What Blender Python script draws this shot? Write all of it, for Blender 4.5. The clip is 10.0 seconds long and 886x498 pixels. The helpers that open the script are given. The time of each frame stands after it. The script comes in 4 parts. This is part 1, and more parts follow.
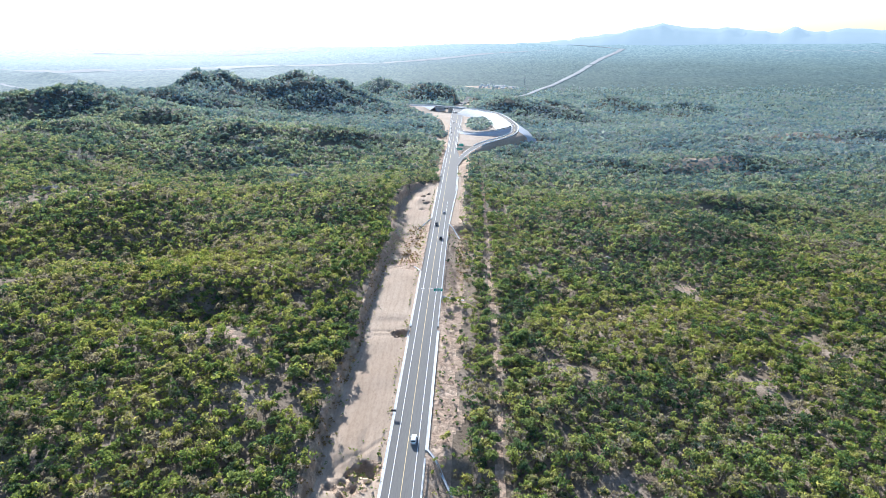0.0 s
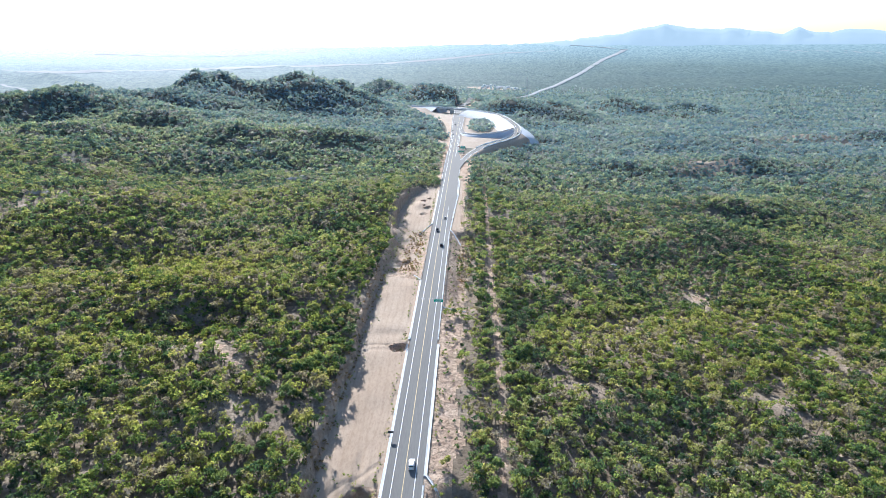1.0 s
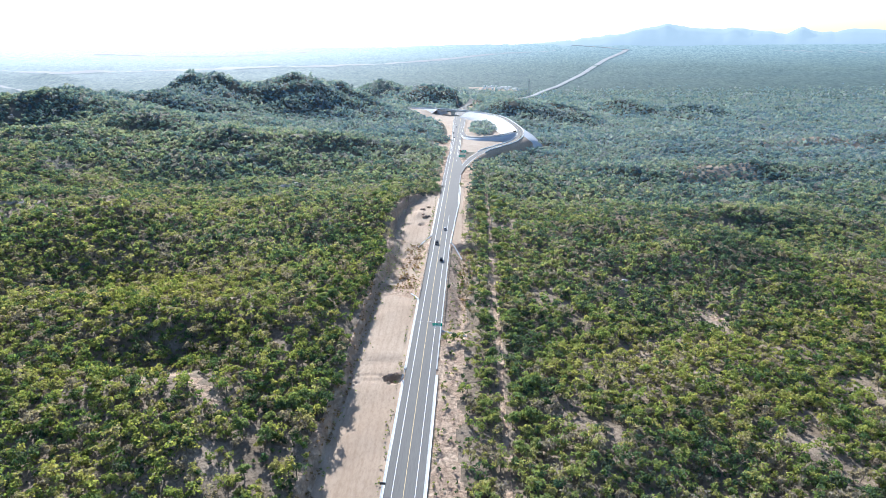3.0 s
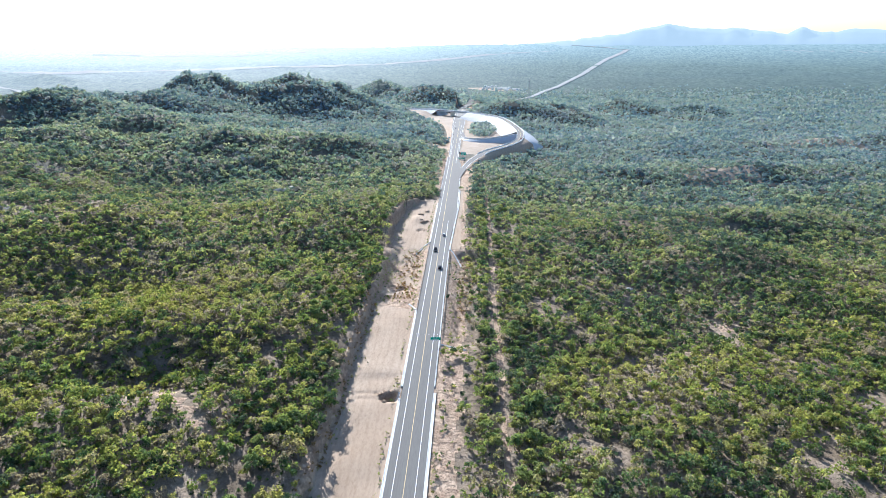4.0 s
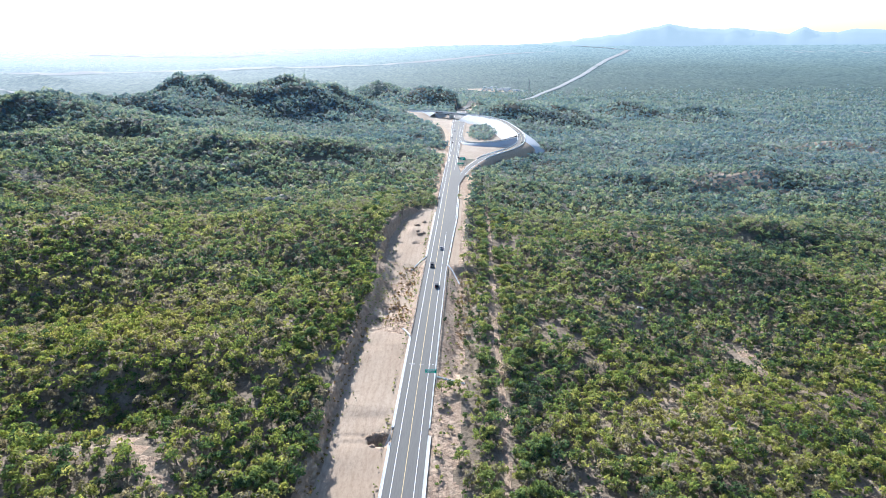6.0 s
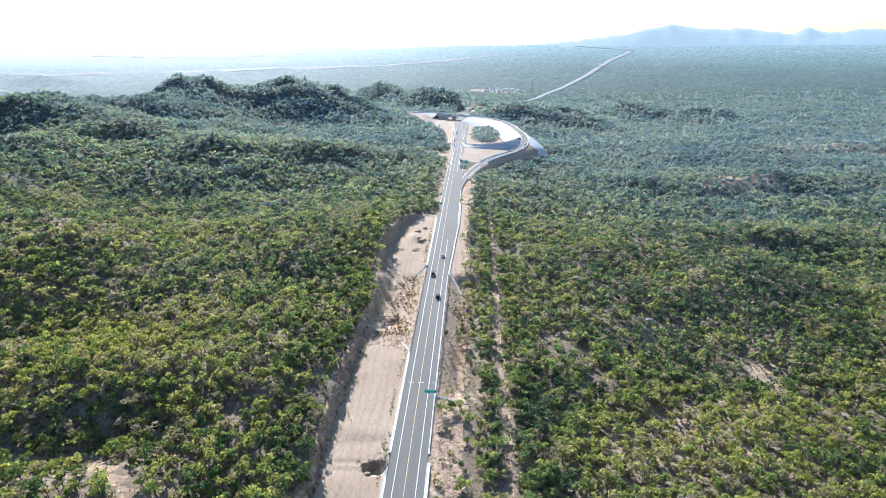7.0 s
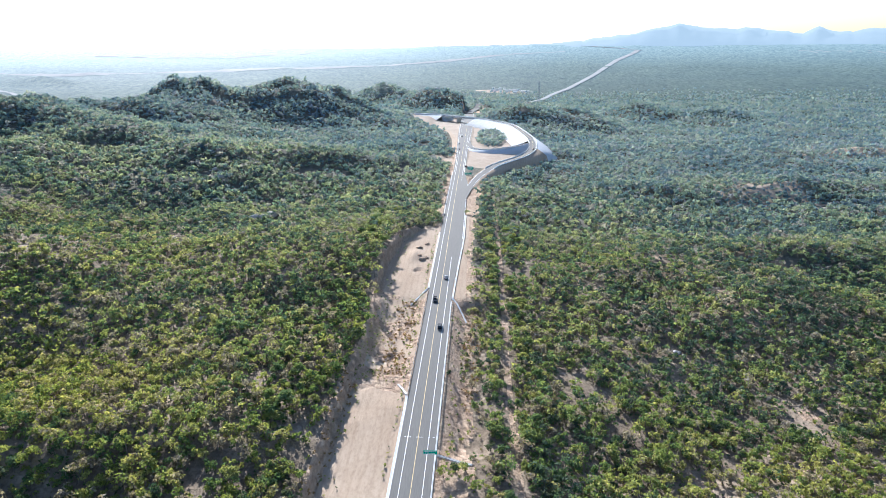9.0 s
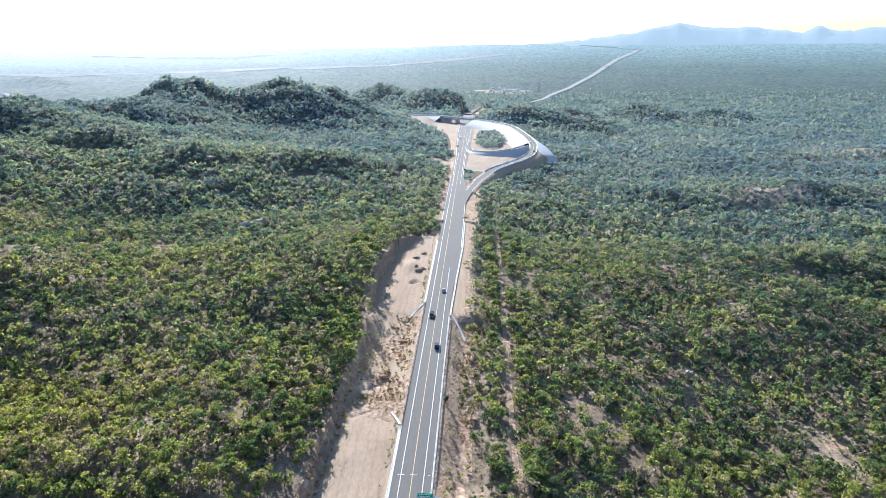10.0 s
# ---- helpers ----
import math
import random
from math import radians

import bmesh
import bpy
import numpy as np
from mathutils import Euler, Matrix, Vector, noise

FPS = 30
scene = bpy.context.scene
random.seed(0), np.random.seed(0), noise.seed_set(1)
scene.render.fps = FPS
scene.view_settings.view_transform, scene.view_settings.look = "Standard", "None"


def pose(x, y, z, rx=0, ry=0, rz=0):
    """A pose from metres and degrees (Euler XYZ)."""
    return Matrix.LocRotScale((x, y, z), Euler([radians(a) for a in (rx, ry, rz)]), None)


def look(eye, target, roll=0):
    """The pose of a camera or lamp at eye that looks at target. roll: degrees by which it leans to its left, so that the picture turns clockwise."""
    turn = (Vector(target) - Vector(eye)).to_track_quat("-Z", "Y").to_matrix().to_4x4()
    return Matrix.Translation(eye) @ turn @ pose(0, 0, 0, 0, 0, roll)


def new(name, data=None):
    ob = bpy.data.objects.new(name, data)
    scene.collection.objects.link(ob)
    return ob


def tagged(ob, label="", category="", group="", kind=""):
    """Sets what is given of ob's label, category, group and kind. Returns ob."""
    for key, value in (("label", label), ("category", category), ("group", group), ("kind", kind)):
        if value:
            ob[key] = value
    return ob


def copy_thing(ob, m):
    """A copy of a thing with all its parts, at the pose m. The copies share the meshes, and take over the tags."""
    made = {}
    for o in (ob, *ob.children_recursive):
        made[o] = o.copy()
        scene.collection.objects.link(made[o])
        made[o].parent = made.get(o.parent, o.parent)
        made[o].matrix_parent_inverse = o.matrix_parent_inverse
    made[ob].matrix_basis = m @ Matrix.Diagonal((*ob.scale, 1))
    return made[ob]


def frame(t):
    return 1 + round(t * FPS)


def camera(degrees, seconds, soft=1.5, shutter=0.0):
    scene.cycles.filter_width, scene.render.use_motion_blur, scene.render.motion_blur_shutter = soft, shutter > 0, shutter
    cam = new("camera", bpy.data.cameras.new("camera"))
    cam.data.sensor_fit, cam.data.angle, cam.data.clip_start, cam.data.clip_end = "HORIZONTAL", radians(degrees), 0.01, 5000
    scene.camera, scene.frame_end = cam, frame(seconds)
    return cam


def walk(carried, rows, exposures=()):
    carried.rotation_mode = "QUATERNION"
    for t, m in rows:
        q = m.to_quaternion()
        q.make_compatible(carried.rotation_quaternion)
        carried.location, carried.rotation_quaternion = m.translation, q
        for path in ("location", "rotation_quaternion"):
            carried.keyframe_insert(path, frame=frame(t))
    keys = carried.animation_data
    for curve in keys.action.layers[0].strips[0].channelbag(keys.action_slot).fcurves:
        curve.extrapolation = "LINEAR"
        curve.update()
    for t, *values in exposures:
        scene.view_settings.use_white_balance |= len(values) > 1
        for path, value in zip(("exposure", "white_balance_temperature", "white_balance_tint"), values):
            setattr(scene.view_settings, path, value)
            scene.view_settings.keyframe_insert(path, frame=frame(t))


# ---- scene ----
cam = camera(72.0, 10.0, soft=0.68)
METRES, EYE, TILT, LEAN, TURN = 142.0, 133.0, 1.9, 3.8, 1.1
ROWS = [
    (0.0, 0.0, 0.0, 0.0, 1.37, -19.92, -3.79),
    (0.5, 0.0014, 0.0432, 0.0002, 1.46, -19.91, -3.78),
    (1.0, 0.0024, 0.0869, 0.0002, 1.55, -19.89, -3.78),
    (1.5, 0.0024, 0.1307, 0.0003, 1.62, -19.89, -3.78),
    (2.0, 0.0029, 0.1744, 0.0006, 1.65, -19.89, -3.76),
    (2.5, 0.0028, 0.2182, 0.001, 1.66, -19.9, -3.75),
    (4.0, 0.0049, 0.3502, 0.0018, 1.63, -19.89, -3.74),
    (4.5, 0.0057, 0.3946, 0.0022, 1.61, -19.9, -3.73),
    (5.0, 0.007, 0.4392, 0.0023, 1.59, -19.88, -3.73),
    (5.5, 0.0083, 0.4843, 0.0026, 1.57, -19.88, -3.72),
    (7.0, 0.0122, 0.6265, 0.0017, 1.84, -19.83, -3.69),
    (7.5, 0.0127, 0.6779, 0.0008, 2.06, -19.85, -3.67),
    (8.0, 0.0116, 0.7382, 0.0005, 2.19, -19.82, -3.67),
    (8.5, 0.0115, 0.8014, -0.0, 2.29, -19.83, -3.64),
    (9.0, 0.0107, 0.8669, -0.0001, 2.3, -19.89, -3.61),
    (9.5, 0.0106, 0.9329, -0.0015, 2.25, -19.89, -3.6),
    (10.0, 0.0125, 0.9997, -0.0024, 2.21, -19.91, -3.55),
]
walk(cam, [(t, pose(18.95, 0, EYE, TILT, LEAN, TURN) @ pose(METRES * x, METRES * y, METRES * z, 90 + pitch, roll, yaw)) for t, x, y, z, yaw, pitch, roll in ROWS],
     exposures=[(0.0, 1.39, 5530, 11), (6.0, 1.42, 5570, 11), (10.0, 1.33, 5620, 12)])

# ---- world, sun, exposure ----
SUN_EL, SUN_AZ = radians(27.0), radians(-21.0)   # azimuth from +y towards +x
world = bpy.data.worlds.new("world")
scene.world = world
world.use_nodes = True
wn = world.node_tree.nodes
sky = wn.new("ShaderNodeTexSky")
sky.sky_type = "NISHITA"
sky.sun_disc = False
sky.sun_elevation, sky.sun_rotation = SUN_EL, SUN_AZ
sky.altitude, sky.air_density, sky.dust_density, sky.ozone_density = 200.0, 1.2, 1.6, 3.0
wn["Background"].inputs["Strength"].default_value = 0.082
world.node_tree.links.new(sky.outputs[0], wn["Background"].inputs["Color"])
sun_dir = Vector((math.sin(SUN_AZ) * math.cos(SUN_EL), math.cos(SUN_AZ) * math.cos(SUN_EL), math.sin(SUN_EL)))
sun_data = bpy.data.lights.new("sun", "SUN")
sun_data.energy, sun_data.angle, sun_data.color = 5.0, radians(0.53), (1.0, 0.95, 0.86)
sun = new("sun", sun_data)
sun.matrix_world = look(sun_dir * 900, (0, 0, 0))

# ---- materials ----


def material(name, rough=0.9):
    m = bpy.data.materials.new(name)
    m.use_nodes = True
    nt = m.node_tree
    b = nt.nodes["Principled BSDF"]
    b.inputs["Roughness"].default_value = rough
    b.inputs["Specular IOR Level"].default_value = 0.06
    return m, nt, b


def coords(nt, scale=(1, 1, 1)):
    tc = nt.nodes.new("ShaderNodeTexCoord")
    mp = nt.nodes.new("ShaderNodeMapping")
    mp.inputs["Scale"].default_value = scale
    nt.links.new(tc.outputs["Object"], mp.inputs["Vector"])
    return mp.outputs[0]


def noise_fac(nt, vec, scale, detail=5.0, rough=0.6, lo=0.35, hi=0.65):
    n = nt.nodes.new("ShaderNodeTexNoise")
    n.inputs["Scale"].default_value, n.inputs["Detail"].default_value, n.inputs["Roughness"].default_value = scale, detail, rough
    nt.links.new(vec, n.inputs["Vector"])
    r = nt.nodes.new("ShaderNodeMapRange")
    r.inputs["From Min"].default_value, r.inputs["From Max"].default_value = lo, hi
    nt.links.new(n.outputs["Fac"], r.inputs["Value"])
    return r.outputs[0]


def rgb(nt, c):
    n = nt.nodes.new("ShaderNodeRGB")
    n.outputs[0].default_value = (*c, 1)
    return n.outputs[0]


def mix(nt, fac, a, b, blend="MIX"):
    n = nt.nodes.new("ShaderNodeMix")
    n.data_type, n.blend_type = "RGBA", blend
    for sock, v in ((n.inputs[0], fac), (n.inputs[6], a), (n.inputs[7], b)):
        if isinstance(v, (int, float)):
            sock.default_value = v
        elif isinstance(v, tuple):
            sock.default_value = (*v, 1)
        else:
            nt.links.new(v, sock)
    return n.outputs[2]


def bump(nt, b, height, strength, dist):
    n = nt.nodes.new("ShaderNodeBump")
    n.inputs["Strength"].default_value, n.inputs["Distance"].default_value = strength, dist
    nt.links.new(height, n.inputs["Height"])
    nt.links.new(n.outputs[0], b.inputs["Normal"])


def mottled(name, a, b_, c, big, small, rough=0.9, stretch=(1, 1, 1), rel=0.5, dist=0.1, amount=0.5, streak=0.0):
    """Base a, patches of b_ at the large scale, specks of c at the small one, and relief."""
    m, nt, b = material(name, rough)
    v = coords(nt, stretch)
    col = mix(nt, noise_fac(nt, v, big), a, b_)
    f2 = noise_fac(nt, v, small, 6, 0.7, 0.42, 0.72)
    mul = nt.nodes.new("ShaderNodeMath")
    mul.operation = "MULTIPLY"
    mul.inputs[1].default_value = amount
    nt.links.new(f2, mul.inputs[0])
    col = mix(nt, mul.outputs[0], col, c)
    if streak:
        wv = nt.nodes.new("ShaderNodeTexWave")
        wv.bands_direction = "X"
        wv.inputs["Scale"].default_value, wv.inputs["Distortion"].default_value, wv.inputs["Detail"].default_value, wv.inputs["Detail Scale"].default_value = 0.11, 9.0, 4.0, 0.6
        nt.links.new(v, wv.inputs["Vector"])
        sr = nt.nodes.new("ShaderNodeMapRange")
        sr.inputs["From Min"].default_value, sr.inputs["From Max"].default_value, sr.inputs["To Max"].default_value = 0.55, 1.0, streak
        nt.links.new(wv.outputs["Fac"], sr.inputs["Value"])
        col = mix(nt, sr.outputs[0], col, c)
    nt.links.new(col, b.inputs["Base Color"])
    bump(nt, b, f2, rel, dist)
    return m


def foliage(name, greens, trans):
    """Leaves: the tone attribute runs through the greens, distance haze is painted on top; light passes through."""
    m, nt, b = material(name, 0.75)
    at = nt.nodes.new("ShaderNodeAttribute")
    at.attribute_name = "tone"
    ramp = nt.nodes.new("ShaderNodeValToRGB")
    els = ramp.color_ramp.elements
    while len(els) < len(greens):
        els.new(0.5)
    for i, c in enumerate(greens):
        els[i].position, els[i].color = i / (len(greens) - 1), (*c, 1)
    nt.links.new(at.outputs["Fac"], ramp.inputs[0])
    hz = nt.nodes.new("ShaderNodeAttribute")
    hz.attribute_name = "leaf_haze"
    # blue-grey distance haze mixed into the leaf colour by attribute
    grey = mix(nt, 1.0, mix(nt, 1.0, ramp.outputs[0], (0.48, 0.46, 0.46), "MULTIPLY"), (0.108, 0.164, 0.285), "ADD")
    leafy = mix(nt, hz.outputs["Fac"], ramp.outputs[0], grey)
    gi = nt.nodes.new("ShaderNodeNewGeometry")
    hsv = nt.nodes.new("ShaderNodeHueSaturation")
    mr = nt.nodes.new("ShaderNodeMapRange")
    # the painted haze also evens out leaf-to-leaf brightness
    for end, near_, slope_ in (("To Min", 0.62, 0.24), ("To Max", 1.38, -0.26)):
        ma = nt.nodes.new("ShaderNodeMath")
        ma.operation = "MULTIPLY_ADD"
        nt.links.new(hz.outputs["Fac"], ma.inputs[0])
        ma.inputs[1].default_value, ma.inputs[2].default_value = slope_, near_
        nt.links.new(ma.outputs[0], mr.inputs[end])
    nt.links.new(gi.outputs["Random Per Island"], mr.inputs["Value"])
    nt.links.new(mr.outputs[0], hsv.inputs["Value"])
    nt.links.new(leafy, hsv.inputs["Color"])
    nt.links.new(hsv.outputs[0], b.inputs["Base Color"])
    tr = nt.nodes.new("ShaderNodeBsdfTranslucent")
    nt.links.new(mix(nt, 1.0, hsv.outputs[0], (1.42, 1.36, 0.80), "MULTIPLY"), tr.inputs["Color"])
    ms = nt.nodes.new("ShaderNodeMixShader")
    ms.inputs[0].default_value = trans
    nt.links.new(b.outputs[0], ms.inputs[1])
    nt.links.new(tr.outputs[0], ms.inputs[2])
    nt.links.new(ms.outputs[0], nt.nodes["Material Output"].inputs["Surface"])
    return m


GREENS = ((0.062, 0.078, 0.052), (0.066, 0.114, 0.055), (0.148, 0.198, 0.064), (0.232, 0.262, 0.078), (0.315, 0.305, 0.105), (0.25, 0.215, 0.17))
M_LEAF = foliage("scrub leaves with distance haze", GREENS, 0.40)
M_BARK = mottled("grey bark", (0.14, 0.115, 0.09), (0.2, 0.17, 0.14), (0.07, 0.06, 0.05), 0.6, 6.0)
M_SOIL = mottled("scrub soil with litter", (0.16, 0.122, 0.085), (0.33, 0.258, 0.19), (0.07, 0.058, 0.04), 0.05, 0.6, rel=0.8, dist=0.4, amount=0.7)
M_BENCH = mottled("graded decomposed granite", (0.345, 0.258, 0.182), (0.415, 0.325, 0.24), (0.215, 0.152, 0.1), 0.06, 1.1, rel=0.7, dist=0.12, stretch=(1, 0.4, 1), amount=0.55, streak=0.2)
M_EARTH = mottled("bare brown earth of the junction", (0.31, 0.245, 0.185), (0.38, 0.31, 0.24), (0.19, 0.145, 0.1), 0.06, 0.3, rel=0.6, dist=0.3)
M_LITTER = mottled("hill soil under leaf litter and dry grass", (0.115, 0.105, 0.08), (0.165, 0.15, 0.118), (0.065, 0.068, 0.05), 0.03, 0.4, rel=0.8, dist=0.5, amount=0.7)
M_CUT = mottled("raw cut slope of rock and earth", (0.42, 0.295, 0.205), (0.52, 0.39, 0.28), (0.23, 0.155, 0.105), 0.12, 0.5, rel=1.0, dist=0.8, amount=0.8)
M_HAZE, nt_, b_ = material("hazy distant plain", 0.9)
vec_ = coords(nt_)
col_ = mix(nt_, noise_fac(nt_, vec_, 0.004), (0.066, 0.098, 0.062), (0.09, 0.12, 0.07))
# speckle stretched along y to look even from the camera
stretch_vec_ = coords(nt_, (1.0, 0.28, 1.0))
spk_ = noise_fac(nt_, stretch_vec_, 0.085, 7, 0.8, 0.36, 0.64)
col_ = mix(nt_, spk_, col_, (0.018, 0.028, 0.024))
nt_.links.new(col_, b_.inputs["Base Color"])
bump(nt_, b_, noise_fac(nt_, stretch_vec_, 0.11, 5, 0.75, 0.3, 0.7), 1.0, 7.0)
# distance haze put in as emission, stronger the farther out
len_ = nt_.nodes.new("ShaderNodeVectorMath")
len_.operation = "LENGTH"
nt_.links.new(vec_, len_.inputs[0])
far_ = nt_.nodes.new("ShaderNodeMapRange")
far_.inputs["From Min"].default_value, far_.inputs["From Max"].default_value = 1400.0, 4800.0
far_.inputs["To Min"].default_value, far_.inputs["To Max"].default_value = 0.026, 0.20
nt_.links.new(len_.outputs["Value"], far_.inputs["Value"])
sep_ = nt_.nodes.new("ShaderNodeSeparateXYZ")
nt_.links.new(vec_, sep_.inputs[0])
# emission whiter and brighter towards -x, imitating glare near the sun
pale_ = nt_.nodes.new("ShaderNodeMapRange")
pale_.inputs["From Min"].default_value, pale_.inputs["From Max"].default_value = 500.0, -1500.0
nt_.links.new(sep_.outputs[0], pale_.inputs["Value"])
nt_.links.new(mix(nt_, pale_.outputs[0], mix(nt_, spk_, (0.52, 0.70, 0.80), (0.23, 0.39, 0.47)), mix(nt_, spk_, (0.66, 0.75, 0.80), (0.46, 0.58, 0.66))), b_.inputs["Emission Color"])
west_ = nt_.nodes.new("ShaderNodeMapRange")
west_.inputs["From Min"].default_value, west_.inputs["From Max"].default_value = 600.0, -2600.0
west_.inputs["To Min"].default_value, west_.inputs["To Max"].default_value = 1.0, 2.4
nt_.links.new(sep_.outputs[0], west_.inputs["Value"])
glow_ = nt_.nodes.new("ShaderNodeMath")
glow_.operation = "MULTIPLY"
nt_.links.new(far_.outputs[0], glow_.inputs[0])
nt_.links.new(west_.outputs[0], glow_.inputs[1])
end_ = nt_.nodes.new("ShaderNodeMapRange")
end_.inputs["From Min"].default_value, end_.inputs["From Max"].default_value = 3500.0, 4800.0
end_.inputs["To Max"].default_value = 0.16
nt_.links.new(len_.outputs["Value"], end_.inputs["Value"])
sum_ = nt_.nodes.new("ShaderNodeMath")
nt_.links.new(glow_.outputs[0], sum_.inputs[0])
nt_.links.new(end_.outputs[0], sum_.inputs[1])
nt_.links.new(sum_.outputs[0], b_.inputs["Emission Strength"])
M_RANGE, nt_, b_ = material("far mountain range with haze glow", 1.0)
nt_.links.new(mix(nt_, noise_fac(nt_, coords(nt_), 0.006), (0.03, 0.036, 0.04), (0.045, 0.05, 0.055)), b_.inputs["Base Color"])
# pale blue emission stands in for distance haze over the range
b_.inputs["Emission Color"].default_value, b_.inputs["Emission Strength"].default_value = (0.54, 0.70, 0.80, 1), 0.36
M_SANDFAR = mottled("pale far sand and road with haze glow", (0.17, 0.163, 0.155), (0.215, 0.205, 0.19), (0.12, 0.115, 0.105), 0.01, 0.05)
# bluish emission adds distance haze and keeps sand bright against the glowing plain
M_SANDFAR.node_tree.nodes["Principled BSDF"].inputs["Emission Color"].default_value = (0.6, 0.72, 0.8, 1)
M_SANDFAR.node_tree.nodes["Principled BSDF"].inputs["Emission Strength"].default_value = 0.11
M_ASPHALT = mottled("worn grey asphalt", (0.132, 0.124, 0.113), (0.155, 0.147, 0.134), (0.094, 0.09, 0.084), 0.05, 3.0, 0.75, (1, 0.06, 1), 0.2, 0.02)
M_CONC = mottled("pale concrete", (0.55, 0.54, 0.52), (0.63, 0.62, 0.6), (0.4, 0.39, 0.37), 0.15, 1.2, 0.8, rel=0.3, dist=0.05)
M_SHOT = mottled("sprayed concrete slope", (0.46, 0.455, 0.44), (0.54, 0.535, 0.52), (0.3, 0.29, 0.27), 0.05, 0.35, 0.85, rel=0.6, dist=0.3, amount=0.7)
# bluer copy of the sprayed concrete, tinted for the slopes in shade
M_SHOTG = mottled("sprayed concrete tinted for shade", (0.44, 0.45, 0.46), (0.5, 0.51, 0.52), (0.33, 0.33, 0.33), 0.05, 0.6, 0.8, rel=0.3, dist=0.1)
M_WHITE = mottled("white road paint", (0.74, 0.74, 0.72), (0.8, 0.8, 0.78), (0.5, 0.5, 0.48), 0.3, 4.0, 0.6, rel=0.1, dist=0.01)
M_YELLOW = mottled("yellow road paint", (0.6, 0.45, 0.2), (0.64, 0.5, 0.26), (0.42, 0.34, 0.2), 0.3, 4.0, 0.6, rel=0.1, dist=0.01)

# ---- lie of the land ----


def smooth(a, b, v):
    u = np.clip((v - a) / (b - a), 0, 1)
    return u * u * (3 - 2 * u)


def vnoise(x, y, cell, seed):
    """Smooth value noise from -1 to 1, one value a cell."""
    u, v = np.asarray(x, float) / cell + seed * 17.3, np.asarray(y, float) / cell - seed * 9.1
    i, j = np.floor(u), np.floor(v)
    f, g = u - i, v - j
    f, g = f * f * (3 - 2 * f), g * g * (3 - 2 * g)

    def h(p, q):
        s = np.sin(p * 127.1 + q * 311.7 + seed * 74.7) * 43758.5453
        return 2 * (s - np.floor(s)) - 1
    return (h(i, j) * (1 - f) + h(i + 1, j) * f) * (1 - g) + (h(i, j + 1) * (1 - f) + h(i + 1, j + 1) * f) * g


PROFILE_Y = (-900, 60, 130, 190, 245, 330, 430, 510, 600, 700, 1300, 1700, 2400)
PROFILE_Z = (-8, 0.5, 4.2, 8, 12, 17, 20, 22, 23.6, 24.3, 24, 14, 4)


def grade(y):
    """Height of the main road along y."""
    y = np.asarray(y, float)
    return sum(np.interp(y + d, PROFILE_Y, PROFILE_Z) for d in (-45, -30, -15, 0, 15, 30, 45)) / 7


HILLS = (   # x, y, height, half-width, steep side towards the road's start, gentle side
    (-478, 748, 31, 95, 58, 120), (-335, 712, 18, 60, 30, 75), (-385, 634, 11, 60, 26, 50), (-285, 645, -5, 46, 26, 30), (-302, 490, -6, 60, 40, 40),
    (-228, 668, 13, 78, 27, 60), (-118, 700, 11, 60, 24, 50), (-180, 560, -9, 95, 55, 48),
    (-330, 1075, 26, 170, 100, 120), (-414, 1044, 27, 62, 95, 92), (-395, 890, 17, 85, 48, 66), (-236, 1090, 38, 76, 84, 110), (-372, 1078, -9, 24, 40, 30), (-412, 1136, 11, 26, 14, 40),
    (-202, 1550, 45, 92, 70, 90), (-62, 1450, 39, 105, 75, 75), (105, 1290, 30, 66, 85, 70), (195, 1285, 22, 66, 80, 70),
    (368, 1500, 26, 80, 85, 70), (541, 1500, 17, 80, 75, 60))
KNOLLS = (
    (-1650, 2480, 34, 55, 70, 70), (-1950, 2560, 42, 110, 90, 110), (135, 440, 9, 60, 40, 60), (-106, 246, -9, 28, 16, 20), (-86, 282, 3, 50, 18, 26), (-172, 320, -11, 60, 34, 34), (-52, 462, 6, 24, 42, 42),
    (-190, 400, 5, 70, 26, 40), (-200, 478, -6, 100, 28, 28), (111, 303, -7, 40, 28, 30), (238, 528, 11, 85, 28, 45), (203, 800, -6, 60, 50, 50), (325, 738, 10, 120, 24, 50), (560, 1010, 12, 140, 32, 40))
LIM_Y = (100, 160, 213, 225, 241, 250, 277, 297, 322, 358, 392, 430, 458, 492, 506, 516, 526)
LIM_X = (-27.5, -28.0, -29.2, -28.3, -26.6, -27.4, -28.6, -28.0, -28.4, -26.4, -29.0, -31.5, -33.0, -29.6, -26.0, -21.5, -15.0)


def bank(y):
    """x of the top edge of the cut bank along the graded bench."""
    return np.interp(y, LIM_Y, LIM_X)


WASHOUTS = ((-10.8, 250.5, 4.2, 3.0, 3.6), (-12.5, 163.5, 5.5, 4.0, 3.4), (-17.0, 155.0, 6.0, 4.0, 2.0), (-18.0, 352.0, 5.0, 4.0, 0.7), (-14.0, 446.0, 3.0, 2.0, 1.2))


